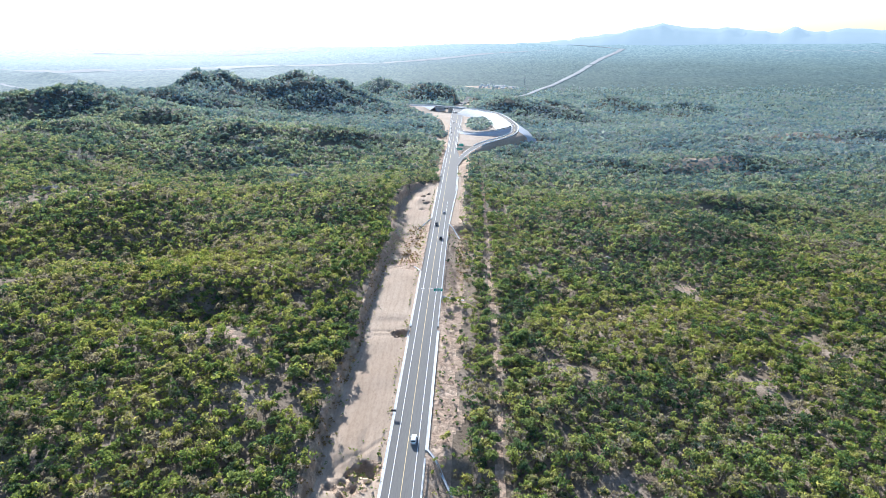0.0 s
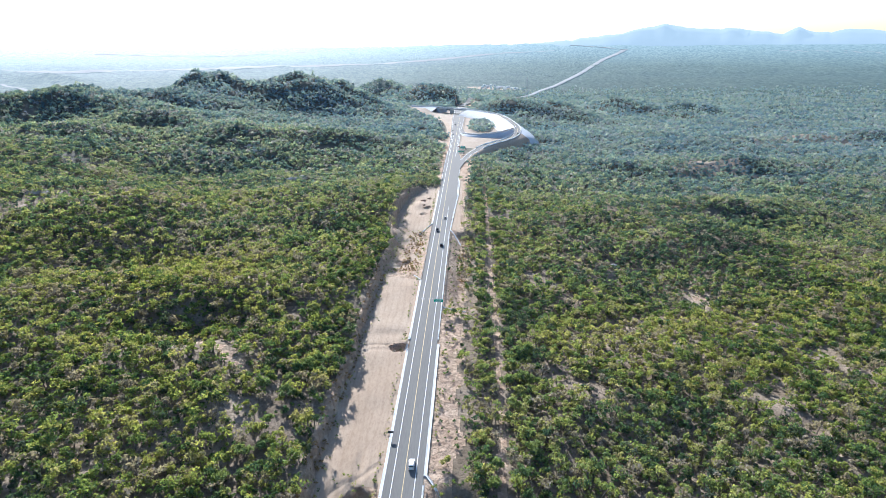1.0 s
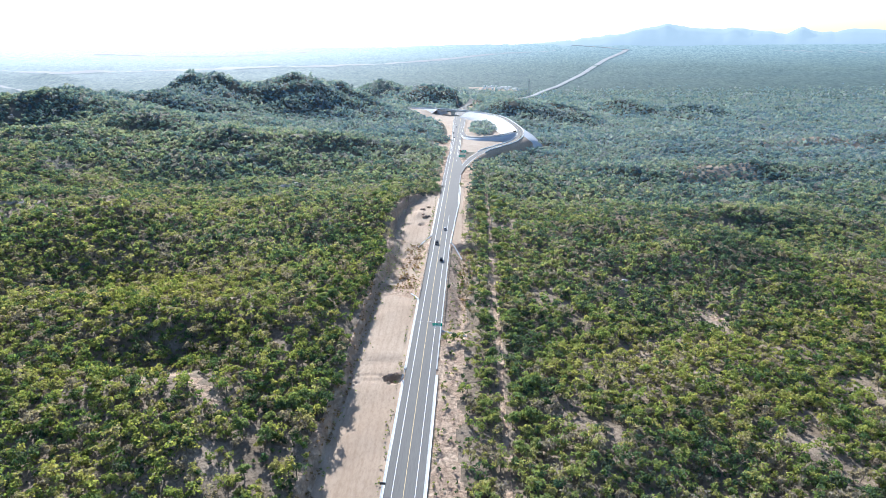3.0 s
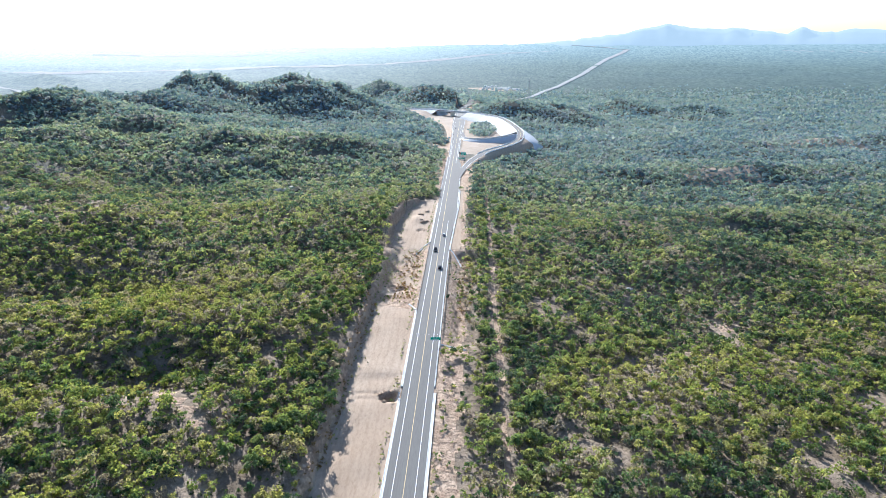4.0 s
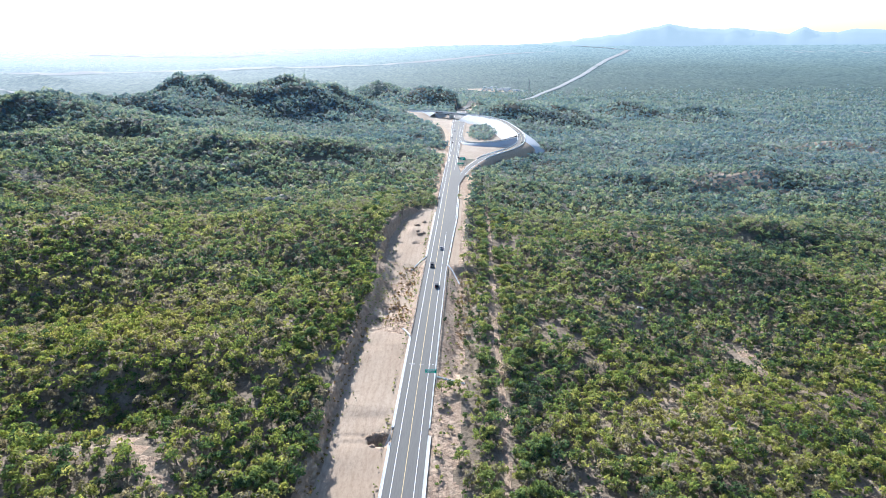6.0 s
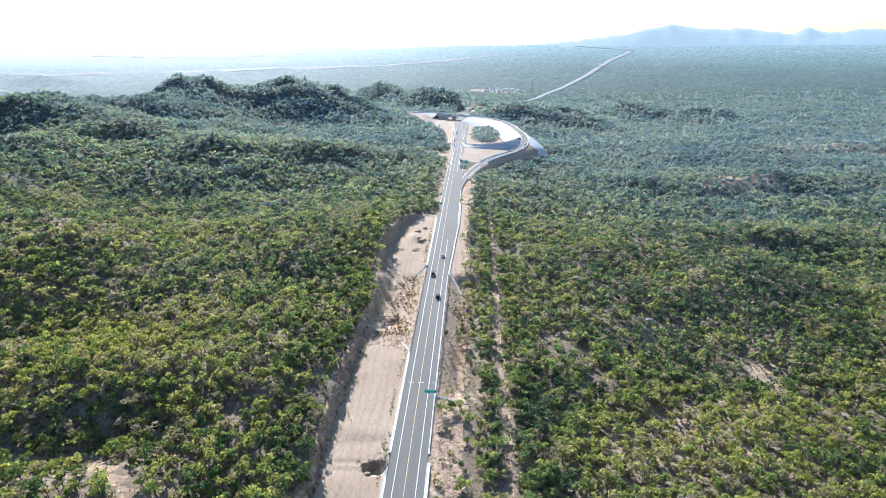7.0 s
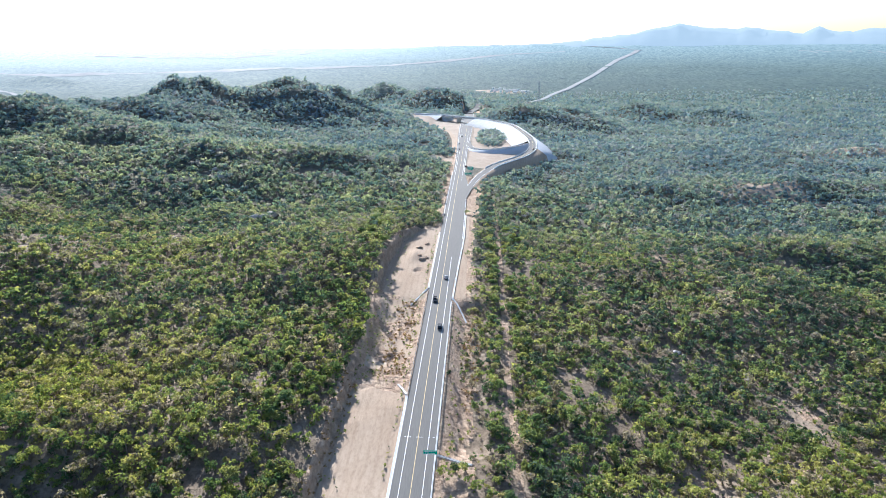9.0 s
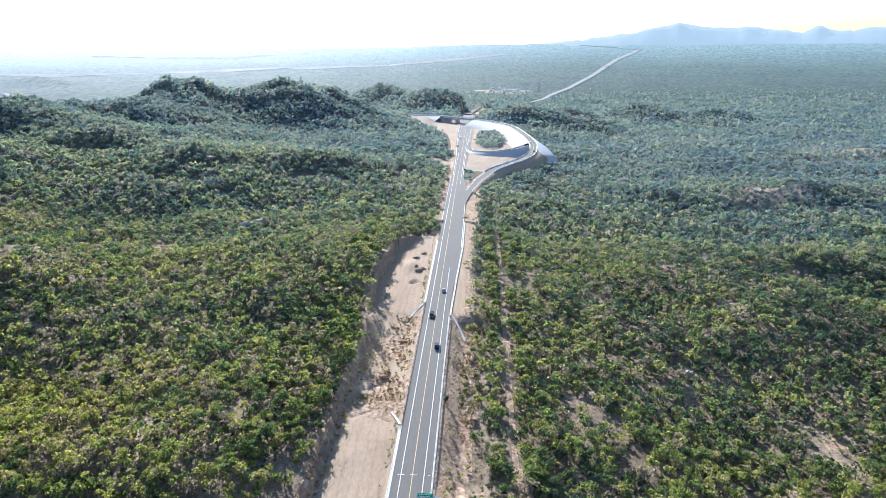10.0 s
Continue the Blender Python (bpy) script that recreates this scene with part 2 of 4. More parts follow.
def ground(x, y):
    x, y = np.asarray(x, float), np.asarray(y, float)
    r_ = grade(y)
    left, right = np.clip(-x - 18.0, 0, None), np.clip(x - 10, 0, None)
    away = 1 - smooth(950, 1650, y)
    rise = (3.7 * smooth(0, 7, left) + 0.065 * np.minimum(left, 500) - 0.05 * np.clip(left - 700, 0, 1000)) * away - 12 * (1 - away) * smooth(50, 500, left)
    z = (r_ + rise) * np.where(x > 0, np.exp(-right / (85 + 65 * smooth(690, 800, y))), 1)
    wild = smooth(26, 60, np.abs(x))
    rugged = 1 + 0.2 * vnoise(x, y, 46, 61) + 0.12 * vnoise(x, y, 19, 62)
    for hx, hy, h, sx, front, back in HILLS + KNOLLS:
        u, w = 0.955 * (x - hx) + 0.296 * (y - hy), 0.296 * (x - hx) - 0.955 * (y - hy)
        z = z + h * rugged * np.exp(-(u / sx) ** 2 - (w / np.where(w > 0, front, back)) ** 2)
    lumps = 3.0 * vnoise(x, y, 70, 1) + 2.2 * vnoise(x, y, 31, 2) + 0.5 * vnoise(x, y, 11, 3)
    z = z + lumps * wild + (2.5 * vnoise(x, y, 190, 4) + 2.6 * vnoise(x, y * 1.5, 120, 24)) * smooth(70, 180, np.abs(x)) + 0.25 * vnoise(x, y, 7, 5) * smooth(7, 10, np.abs(x))
    # level ground round the junction
    flat = np.exp(-((np.hypot((x - 20) / (78 - 24 * smooth(845, 900, y)), (y - 965) / 215)) ** 6)) + np.exp(-((np.hypot((x + 34) / 34, (y - 1140) / 85)) ** 4))
    flat = np.clip(flat, 0, 1)
    z = z * (1 - flat) + (r_ - 1.2) * flat
    # road corridor: bench on the hill side, verge and fill on the other
    cut = smooth(110, 130, y) * (1 - smooth(515, 528, y))
    dip = np.exp(-(((y - 370) / 38) ** 4))
    edge = np.abs(x) - 7.2
    wob = 1.3 * vnoise(0 * x, y, 14, 6) + 0.7 * vnoise(0 * x, y, 5, 7) + 1.1 * vnoise(0 * x, y, 2.6, 9)
    lim = bank(y) + wob
    bench = r_ - 0.5 + 0.25 * vnoise(x, y, 9, 8) - dip * np.clip(edge / 1.8, 0, 2.4)
    for gx, gy, gd, sx, sy in ((-13, 163, 1.2, 6, 6), (-15, 176, 0.6, 1.5, 8), (-24, 163, 1.5, 6, 6), (-14, 262, 0.25, 9, 3), (-19, 470, -2, 4, 9)):
        bench = bench - gd * np.exp(-((x - gx) / sx) ** 2 - ((y - gy) / sy) ** 2)
    for gx, gy, rx, ry, gd in WASHOUTS:
        rough = 0.55 * vnoise(x, y, 2.6, 71) + 0.3 * vnoise(x, y, 1.4, 72)
        bench = bench - gd * smooth(0, 0.45, 1 - np.hypot((x - gx) / rx, (y - gy) / ry) + rough)
    for ry0, slope_, gd in ((252.5, 0.1, 0.35), (247.0, -0.15, 0.3), (172.0, 0.9, 0.5), (330.0, 0.5, 0.5), (338.0, -0.2, 0.45)):
        line = y - ry0 - slope_ * (x + 15) - 1.6 * vnoise(x, y, 7, 73)
        bench = bench - gd * np.exp(-(line / 0.7) ** 2) * smooth(-27, -22, x)
    lw = smooth(0, 1, (x - lim + 1.8) / 1.8) * (x < 0)
    lw = lw * (1 - dip) + dip * smooth(-31, -23, x) * (x < 0)
    lw = lw * cut + (1 - cut) * smooth(-16, -8, x) * (x < 0)
    fill = np.clip(smooth(283, 300, y) * (1 - smooth(398, 410, y)) + 1 - smooth(160, 172, y), 0, 1)
    verge = r_ - 0.5 - 0.05 * np.clip(x - 9, 0, None) - fill * np.clip(edge / 1.6, 0, 4.5)
    rw = (1 - smooth(20, 30, x)) * (x >= 0)
    w = np.where(x < 0, lw, rw) * (1 - flat)
    z = z * (1 - w) + np.where(x < 0, bench, verge) * w
    core = 1 - smooth(6.6, 7.6, np.abs(x))
    wide = smooth(700, 1150, y) * 5.5
    core = np.maximum(core, (1 - smooth(6.6, 7.6, np.abs(x + 1.2) - wide)) * smooth(700, 720, y) * (1 - smooth(1330, 1360, y)))
    z = z * (1 - core) + (r_ - 0.3) * core
    # the far plain is raised so that its edge fits the horizon from the camera
    d = np.hypot(x - 20, y - 70)
    side = smooth(-2500, 2500, x)
    z = z + (172 + 26 * side) * np.clip((d - 1700) / 3000, 0, 1) ** 2 - 0.25 * np.clip(d - 4720, 0, None)
    return z


def mesh_ob(name, verts, faces, mats, parent=None, smooth_it=False, index=None):
    me = bpy.data.meshes.new(name)
    me.from_pydata(verts, [], faces)
    for m in mats if isinstance(mats, (list, tuple)) else [mats]:
        me.materials.append(m)
    if index is not None:
        me.polygons.foreach_set("material_index", np.asarray(index, np.int32))
    if smooth_it:
        me.polygons.foreach_set("use_smooth", np.ones(len(me.polygons), bool))
    me.update()
    ob = new(name, me)
    ob.parent = parent
    return ob


def axis(*spans):
    """Grid lines: (from, to, step) one after another."""
    out = [np.arange(a, b, s) for a, b, s in spans]
    return np.concatenate(out + [[spans[-1][1]]])


def build_ground():
    xs = axis((-4900, -1500, 170), (-1500, -700, 32), (-700, -240, 12), (-240, -60, 6), (-60, -34, 2.6), (-34, 8, 0.75), (8, 36, 1.0), (36, 70, 3), (70, 300, 7), (300, 800, 16), (800, 1500, 50), (1500, 4900, 170))
    ys = axis((-4900, -600, 330), (-600, 80, 40), (80, 130, 5), (130, 420, 1.05), (420, 620, 2), (620, 1400, 6), (1400, 2000, 14), (2000, 4900, 60))
    gx, gy = np.meshgrid(xs, ys)
    gz = ground(gx, gy)
    v = np.stack([gx, gy, gz], -1).reshape(-1, 3)
    nx, ny = len(xs), len(ys)
    i = (np.arange(ny - 1)[:, None] * nx + np.arange(nx - 1)[None, :]).ravel()
    faces = np.stack([i, i + 1, i + nx + 1, i + nx], 1)
    cx, cy = v[faces].mean(1)[:, 0], v[faces].mean(1)[:, 1]
    idx = np.zeros(len(faces), int)
    d = np.hypot(cx - 20, cy - 70)
    idx[cy > 500 + 60 * vnoise(cx, cy, 60, 16)] = 3
    for bx, by, sx, sy in ((300, 720, 60, 34), (520, 1000, 120, 90), (-150, 500, 30, 12), (-268, 400, 22, 10)):
        idx[np.hypot((cx - bx) / sx, (cy - by) / sy) + 0.5 * vnoise(cx, cy, 26, 17) < 0.8] = 5
    # streaks at positive x are bare earth imitating sunlit gaps between shrub shadows
    for bx, by, sx, sy, tilt in ((-82, 230, 26, 3.0, -0.71), (-112, 243, 10, 2.5, 0.2), (112, 386, 1.6, 11, 0.4), (150, 448, 1.6, 9, 0.4), (126, 309, 1.3, 12, 0.5), (92, 300, 1.3, 9, 0.4), (150, 340, 1.4, 11, 0.5), (101, 352, 1.2, 9, 0.45), (-152, 300, 7, 1.8, 0.2)):
        u, w = (cx - bx) * math.cos(tilt) + (cy - by) * math.sin(tilt), (cy - by) * math.cos(tilt) - (cx - bx) * math.sin(tilt)
        idx[np.hypot(u / sx, w / sy) + 0.6 * vnoise(cx, cy, 6, 19) < 0.75] = 2
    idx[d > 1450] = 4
    idx[(np.hypot((cx + 372) / 30, (cy - 1088) / 22) < 1) | (np.hypot((cx + 410) / 28, (cy - 1122) / 18) < 1)] = 2
    idx[np.hypot((cx - 14) / 32, (cy - 1398) / 24) < 1] = 2
    idx[np.hypot((cx - 110) / 110, (cy - 2310) / 70) + 0.3 * vnoise(cx, cy, 40, 25) < 0.9] = 5
    lim = bank(cy)
    idx[(cx < -6) & (cx > lim) & (cy > 110) & (cy < 530)] = 1
    idx[(cx <= lim + 0.6) & (cx > lim - 3.3 - 1.5 * vnoise(cx, cy, 8, 15)) & (cy > 110) & (cy < 530)] = 2
    idx[(cx < -6) & (cx > lim) & (np.abs(cy - 370) < 42 + 6 * vnoise(cx, cy, 12, 20)) & (vnoise(cx, cy, 8, 23) > -0.15)] = 2
    for gx, gy, rx, ry, gd in WASHOUTS:
        idx[np.hypot((cx - gx) / rx, (cy - gy) / ry) + 0.3 * vnoise(cx, cy, 3, 71) < 1.1] = 2
    idx[(cx > 6) & (cx < 17 + 3 * vnoise(cx, cy, 9, 11)) & (cy > 100) & (cy < 600)] = 2
    idx[(cx > 6) & (cx < 13.5) & (cy > 408) & (cy < 560)] = 1
    idx[(np.abs(cx - 32 - 1.5 * vnoise(cx * 0, cy, 40, 12)) < 1.3 + 0.6 * vnoise(cx, cy, 6, 14)) & (cy > 100) & (cy < 640)] = 2
    idx[(cx < -6) & (cx > -15 - 4 * vnoise(cx * 0, cy, 20, 13)) & (cy >= 530) & (cy < 1000)] = 2
    idx[(cx > 6) & (cx < 24 + 4 * vnoise(cx, cy, 15, 28)) & (cy > 560) & (cy < 705)] = 2
    idx[np.hypot((cx + 21) / 13, (cy - 789) / 26) + 0.3 * vnoise(cx, cy, 9, 29) < 1] = 1
    idx[(np.hypot((cx - 28) / 72, (cy - 950) / 200) < 1) & ((cx < 84) | (cy < 850)) & (cx > -8) & (idx != 1) & (idx != 2)] = 5
    idx[(cx < -6) & (cx > -13 - 0.26 * (cy - 985) - 0.3 * np.clip(cy - 1085, 0, None) - 4 * vnoise(cx, cy, 14, 18)) & (cy > 940) & (cy < 1225)] = 5
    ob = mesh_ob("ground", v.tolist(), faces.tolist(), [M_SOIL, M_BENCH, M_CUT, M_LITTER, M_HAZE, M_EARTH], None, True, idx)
    return tagged(ob, "hilly dry scrubland with graded earth along the road", "ground", kind="structure")


build_ground()

# ---- roads ----


def sweep(path, offs, closed=False):
    """Strip along a path of (x, y, z): for each point, (sideways to the right, up) offsets joined in a row."""
    p = np.asarray(path, float)
    t = np.gradient(p[:, :2], axis=0)
    t /= np.linalg.norm(t, axis=1)[:, None]
    nrm = np.stack([t[:, 1], -t[:, 0]], 1)
    offs = np.asarray(offs, float)
    if offs.ndim == 2:
        offs = np.repeat(offs[None], len(p), 0)
    k = offs.shape[1]
    v = np.empty((len(p), k, 3))
    v[:, :, :2] = p[:, None, :2] + nrm[:, None] * offs[:, :, :1]
    v[:, :, 2] = p[:, None, 2] + offs[:, :, 1]
    faces = []
    for i in range(len(p) - 1):
        for j in range(k if closed else k - 1):
            a, b = i * k + j, i * k + (j + 1) % k
            faces.append((a, b, b + k, a + k))
    if closed:
        faces += [tuple(range(k))[::-1], tuple(range((len(p) - 1) * k, len(p) * k))]
    return v.reshape(-1, 3).tolist(), faces


def spline(pts, step=4.0):
    """Smooth curve through points, sampled evenly (Catmull-Rom)."""
    p = np.asarray(pts, float)
    q = np.vstack([2 * p[0] - p[1], p, 2 * p[-1] - p[-2]])
    out = []
    for i in range(1, len(q) - 2):
        n = max(2, int(np.linalg.norm(q[i + 1] - q[i]) / step))
        for u in np.arange(n) / n:
            out.append(0.5 * (2 * q[i] + (q[i + 1] - q[i - 1]) * u + (2 * q[i - 1] - 5 * q[i] + 4 * q[i + 1] - q[i + 2]) * u * u + (3 * q[i] - q[i - 1] - 3 * q[i + 1] + q[i + 2]) * u ** 3))
    out.append(p[-1])
    return np.array(out)


def box_section(a, b, lo, hi):
    return [(a, lo), (a, hi), (b, hi), (b, lo)]


def band(name, path, a, b, up, mat, parent, thick=0.012):
    v, f = sweep(path, box_section(a, b, up - thick, up), True)
    return mesh_ob(name, v, f, mat, parent)


MAIN_Y = np.concatenate([np.arange(-900, 100, 50.0), np.arange(100, 1341, 6.0)])
MAIN = np.stack([0 * MAIN_Y, MAIN_Y, grade(MAIN_Y)], 1)
main_l = -6.0 - 6.3 * smooth(720, 1150, MAIN_Y)
main_r = 6.0 + 3.7 * smooth(408, 505, MAIN_Y) * (1 - smooth(660, 720, MAIN_Y)) + 3.0 * smooth(860, 1100, MAIN_Y)
v, f = sweep(MAIN, np.stack([np.stack([main_l, 0 * main_l - 0.5], 1), np.stack([main_l, 0 * main_l], 1), np.stack([0 * main_l, 0 * main_l + 0.06], 1), np.stack([main_r, 0 * main_l], 1), np.stack([main_r, 0 * main_l - 0.5], 1)], 1))
highway = tagged(mesh_ob("road", v, f, M_ASPHALT), "two-lane grey asphalt highway with white edge lines", "road", kind="structure")
near = MAIN[MAIN_Y > -400]
for name, a, m in (("edge_line", -3.6, M_WHITE), ("edge_line", 3.45, M_WHITE), ("centre_line", -0.09, M_YELLOW)):
    w = 0.18
    band(name, near, a, a + w, 0.066 - abs(a) * 0.009, m, highway)

LOOP = spline([(-420, 1262, 36), (-240, 1250, 34), (-110, 1234, 33), (-60, 1220, 33), (-24, 1194, 33), (24, 1146, 33), (50, 1108, 32.6), (69, 1062, 32), (83, 965, 30.8), (86.5, 900, 29.6), (80, 838, 28.4), (66, 800, 27.4), (50, 774, 26.6), (36, 750, 25.8), (21.5, 706, 24.9), (13.2, 664, 24.35), (8.4, 622, 23.85), (5.0, 575, 22.9)])
LOOP_W = np.interp(LOOP[:, 1], (570, 625, 720, 800), (0.6, 2.6, 4.2, 5.0))
v, f = sweep(LOOP, np.stack([np.stack([s_ * LOOP_W, 0 * LOOP_W + h_], 1) for s_, h_ in ((-1, -0.6), (-1, 0.03), (1, 0.03), (1, -0.6))], 1), True)
ramp_road = tagged(mesh_ob("road_ramp", v, f, M_ASPHALT), "curved grey asphalt ramp on an embankment", "road", kind="structure")
INNER = spline([(4, 965, 23.9), (7.5, 905, 24.4), (13, 873, 25), (28, 858, 26), (48, 858, 27.6), (64, 868, 28.9), (77, 888, 29.5)], 3)
v, f = sweep(INNER, [(-3.2, -0.5), (-3.2, 0.02), (3.2, 0.02), (3.2, -0.5)], True)
inner_road = tagged(mesh_ob("road_inner_ramp", v, f, M_ASPHALT), "narrow asphalt link ramp joining the curved ramp", "road", kind="structure")



def aside(path, off):
    """Path shifted sideways, to the right where off is positive."""
    t = np.gradient(path[:, :2], axis=0)
    t /= np.linalg.norm(t, axis=1)[:, None]
    out = path.copy()
    out[:, :2] += np.stack([t[:, 1], -t[:, 0]], 1) * np.reshape(off, (-1, 1))
    return out


fork = (LOOP[:, 1] < 790) & (LOOP[:, 1] > 655) & (LOOP[:, 0] > 0)
for s_ in (-1, 1):
    band("ramp_line", aside(LOOP[fork], s_ * (LOOP_W[fork] - 0.8)), -0.14, 0.14, 0.05, M_WHITE, ramp_road)
wide = (MAIN_Y > 720) & (MAIN_Y < 1330)
band("edge_line", aside(MAIN[wide], main_l[wide] + 1.3), -0.14, 0.14, 0.05, M_WHITE, highway)
band("edge_line", aside(MAIN[wide], main_r[wide] - 0.9), -0.14, 0.14, 0.05, M_WHITE, highway)
taper = (MAIN_Y > 500) & (MAIN_Y < 668)
band("edge_line", aside(MAIN[taper], main_r[taper] - 0.5), -0.14, 0.14, 0.05, M_WHITE, highway)
for k_ in np.arange(760, 1300, 12.0):
    dash = (MAIN_Y >= k_) & (MAIN_Y <= k_ + 6)
    band("lane_dash", aside(MAIN[dash], np.full(dash.sum(), -7.2)), -0.1, 0.1, 0.04, M_WHITE, highway)

# ---- vegetation ----
rng = np.random.default_rng(4)


def haze_share(x, y):
    """Leaves are plain green by the road; blue-grey distance haze is painted in, growing with y."""
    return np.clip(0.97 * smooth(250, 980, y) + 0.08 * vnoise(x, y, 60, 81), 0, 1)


def leaf_cloud(name, p, size, tone, k, leaf, label, trunks=False, low=0.5):
    """One mesh of many shrubs: k leaf sprays each, turned mostly outward on an uneven crown."""
    n = len(p)
    d = rng.normal(size=(n, k, 3))
    d /= np.linalg.norm(d, axis=2)[:, :, None]
    d[:, :, 2] = np.where(d[:, :, 2] < -0.35, -d[:, :, 2], d[:, :, 2])
    lean = rng.normal(0, 0.12, (n, 1, 2)) * size[:, None, None]
    # a crown is a few lumps of leaves
    lumps_ = 6 if k > 40 else 3
    hub = rng.normal(size=(n, lumps_, 3)) * np.array((0.21, 0.21, 0.14)) * size[:, None, None]
    hub[:, :, 2] += (low * size)[:, None] + rng.uniform(-0.05, 0.12, (n, lumps_)) * size[:, None]
    which = rng.integers(0, lumps_, (n, k))
    c = np.take_along_axis(hub, which[:, :, None], 1)
    rad = size[:, None] * rng.uniform(0.5, 1.05, (n, k)) * (0.235 if lumps_ == 6 else 0.33)
    c = c + d * rad[:, :, None] * np.array((1, 1, 0.75))
    c[:, :, :2] += lean
    c += p[:, None]
    nr = d + 0.7 * rng.normal(size=d.shape)
    nr /= np.linalg.norm(nr, axis=2)[:, :, None]
    u = np.cross(nr, rng.normal(size=d.shape))
    u /= np.linalg.norm(u, axis=2)[:, :, None]
    w = np.cross(nr, u)
    a = (np.mean(size) ** 0.55 * size[:, None] ** 0.45 * leaf * rng.uniform(0.6, 1.3, (n, k)))[:, :, None]
    s1, s2 = rng.uniform(0.5, 1.0, (n, k, 1)), rng.uniform(-0.5, 0.5, (n, k, 1))
    tri = np.stack([c - u * a * 0.6 - w * a * 0.4, c + u * a * 0.6 - w * a * 0.4 * s1, c + w * a * 0.75 + u * a * s2], 2)
    v = tri.reshape(-1, 3)
    tuft = np.take_along_axis(rng.normal(0, 0.13, (n, lumps_)), which, 1)
    tones = np.repeat(np.clip(np.where(tone[:, None] > 0.95, tone[:, None], tone[:, None] + tuft), 0, 1).ravel(), 3)
    mi = np.zeros(n * k, np.int32)
    if trunks:
        ang = np.array([0, 2.1, 4.2])
        r0 = size * 0.035 + 0.03
        ring = np.stack([np.cos(ang), np.sin(ang)], 1)
        bot = np.concatenate([p[:, None, :2] + ring[None] * r0[:, None, None], np.repeat(p[:, None, 2:] - 0.3, 3, 1)], 2)
        top = np.concatenate([p[:, None, :2] + lean + ring[None] * 0.5 * r0[:, None, None], np.repeat(p[:, None, 2:] + (0.6 * size)[:, None, None], 3, 1)], 2)
        quads = [np.stack(t, 1) for t in ((bot[:, 0], bot[:, 1], top[:, 1]), (bot[:, 0], top[:, 1], top[:, 0]), (bot[:, 1], bot[:, 2], top[:, 2]), (bot[:, 1], top[:, 2], top[:, 1]), (bot[:, 2], bot[:, 0], top[:, 0]), (bot[:, 2], top[:, 0], top[:, 2]))]
        tv = np.concatenate([q.reshape(-1, 3) for q in quads])
        v = np.concatenate([v, tv])
        tones = np.concatenate([tones, np.full(len(tv), 0.5)])
        mi = np.concatenate([mi, np.ones(len(tv) // 3, np.int32)])
    me = bpy.data.meshes.new(name)
    nt_ = len(v) // 3
    me.vertices.add(len(v))
    me.vertices.foreach_set("co", v.astype(np.float32).ravel())
    me.loops.add(len(v))
    me.loops.foreach_set("vertex_index", np.arange(len(v), dtype=np.int32))
    me.polygons.add(nt_)
    me.polygons.foreach_set("loop_start", np.arange(0, len(v), 3, dtype=np.int32))
    me.materials.append(M_LEAF)
    me.materials.append(M_BARK)
    me.polygons.foreach_set("material_index", mi)
    at = me.attributes.new("tone", "FLOAT", "POINT")
    at.data.foreach_set("value", tones.astype(np.float32))
    leaf_haze = me.attributes.new("leaf_haze", "FLOAT", "POINT")
    leaf_haze.data.foreach_set("value", haze_share(v[:, 0], v[:, 1]).astype(np.float32))
    me.update(calc_edges=True)
    return tagged(new(name, me), label, "shrubs", kind="stuff")


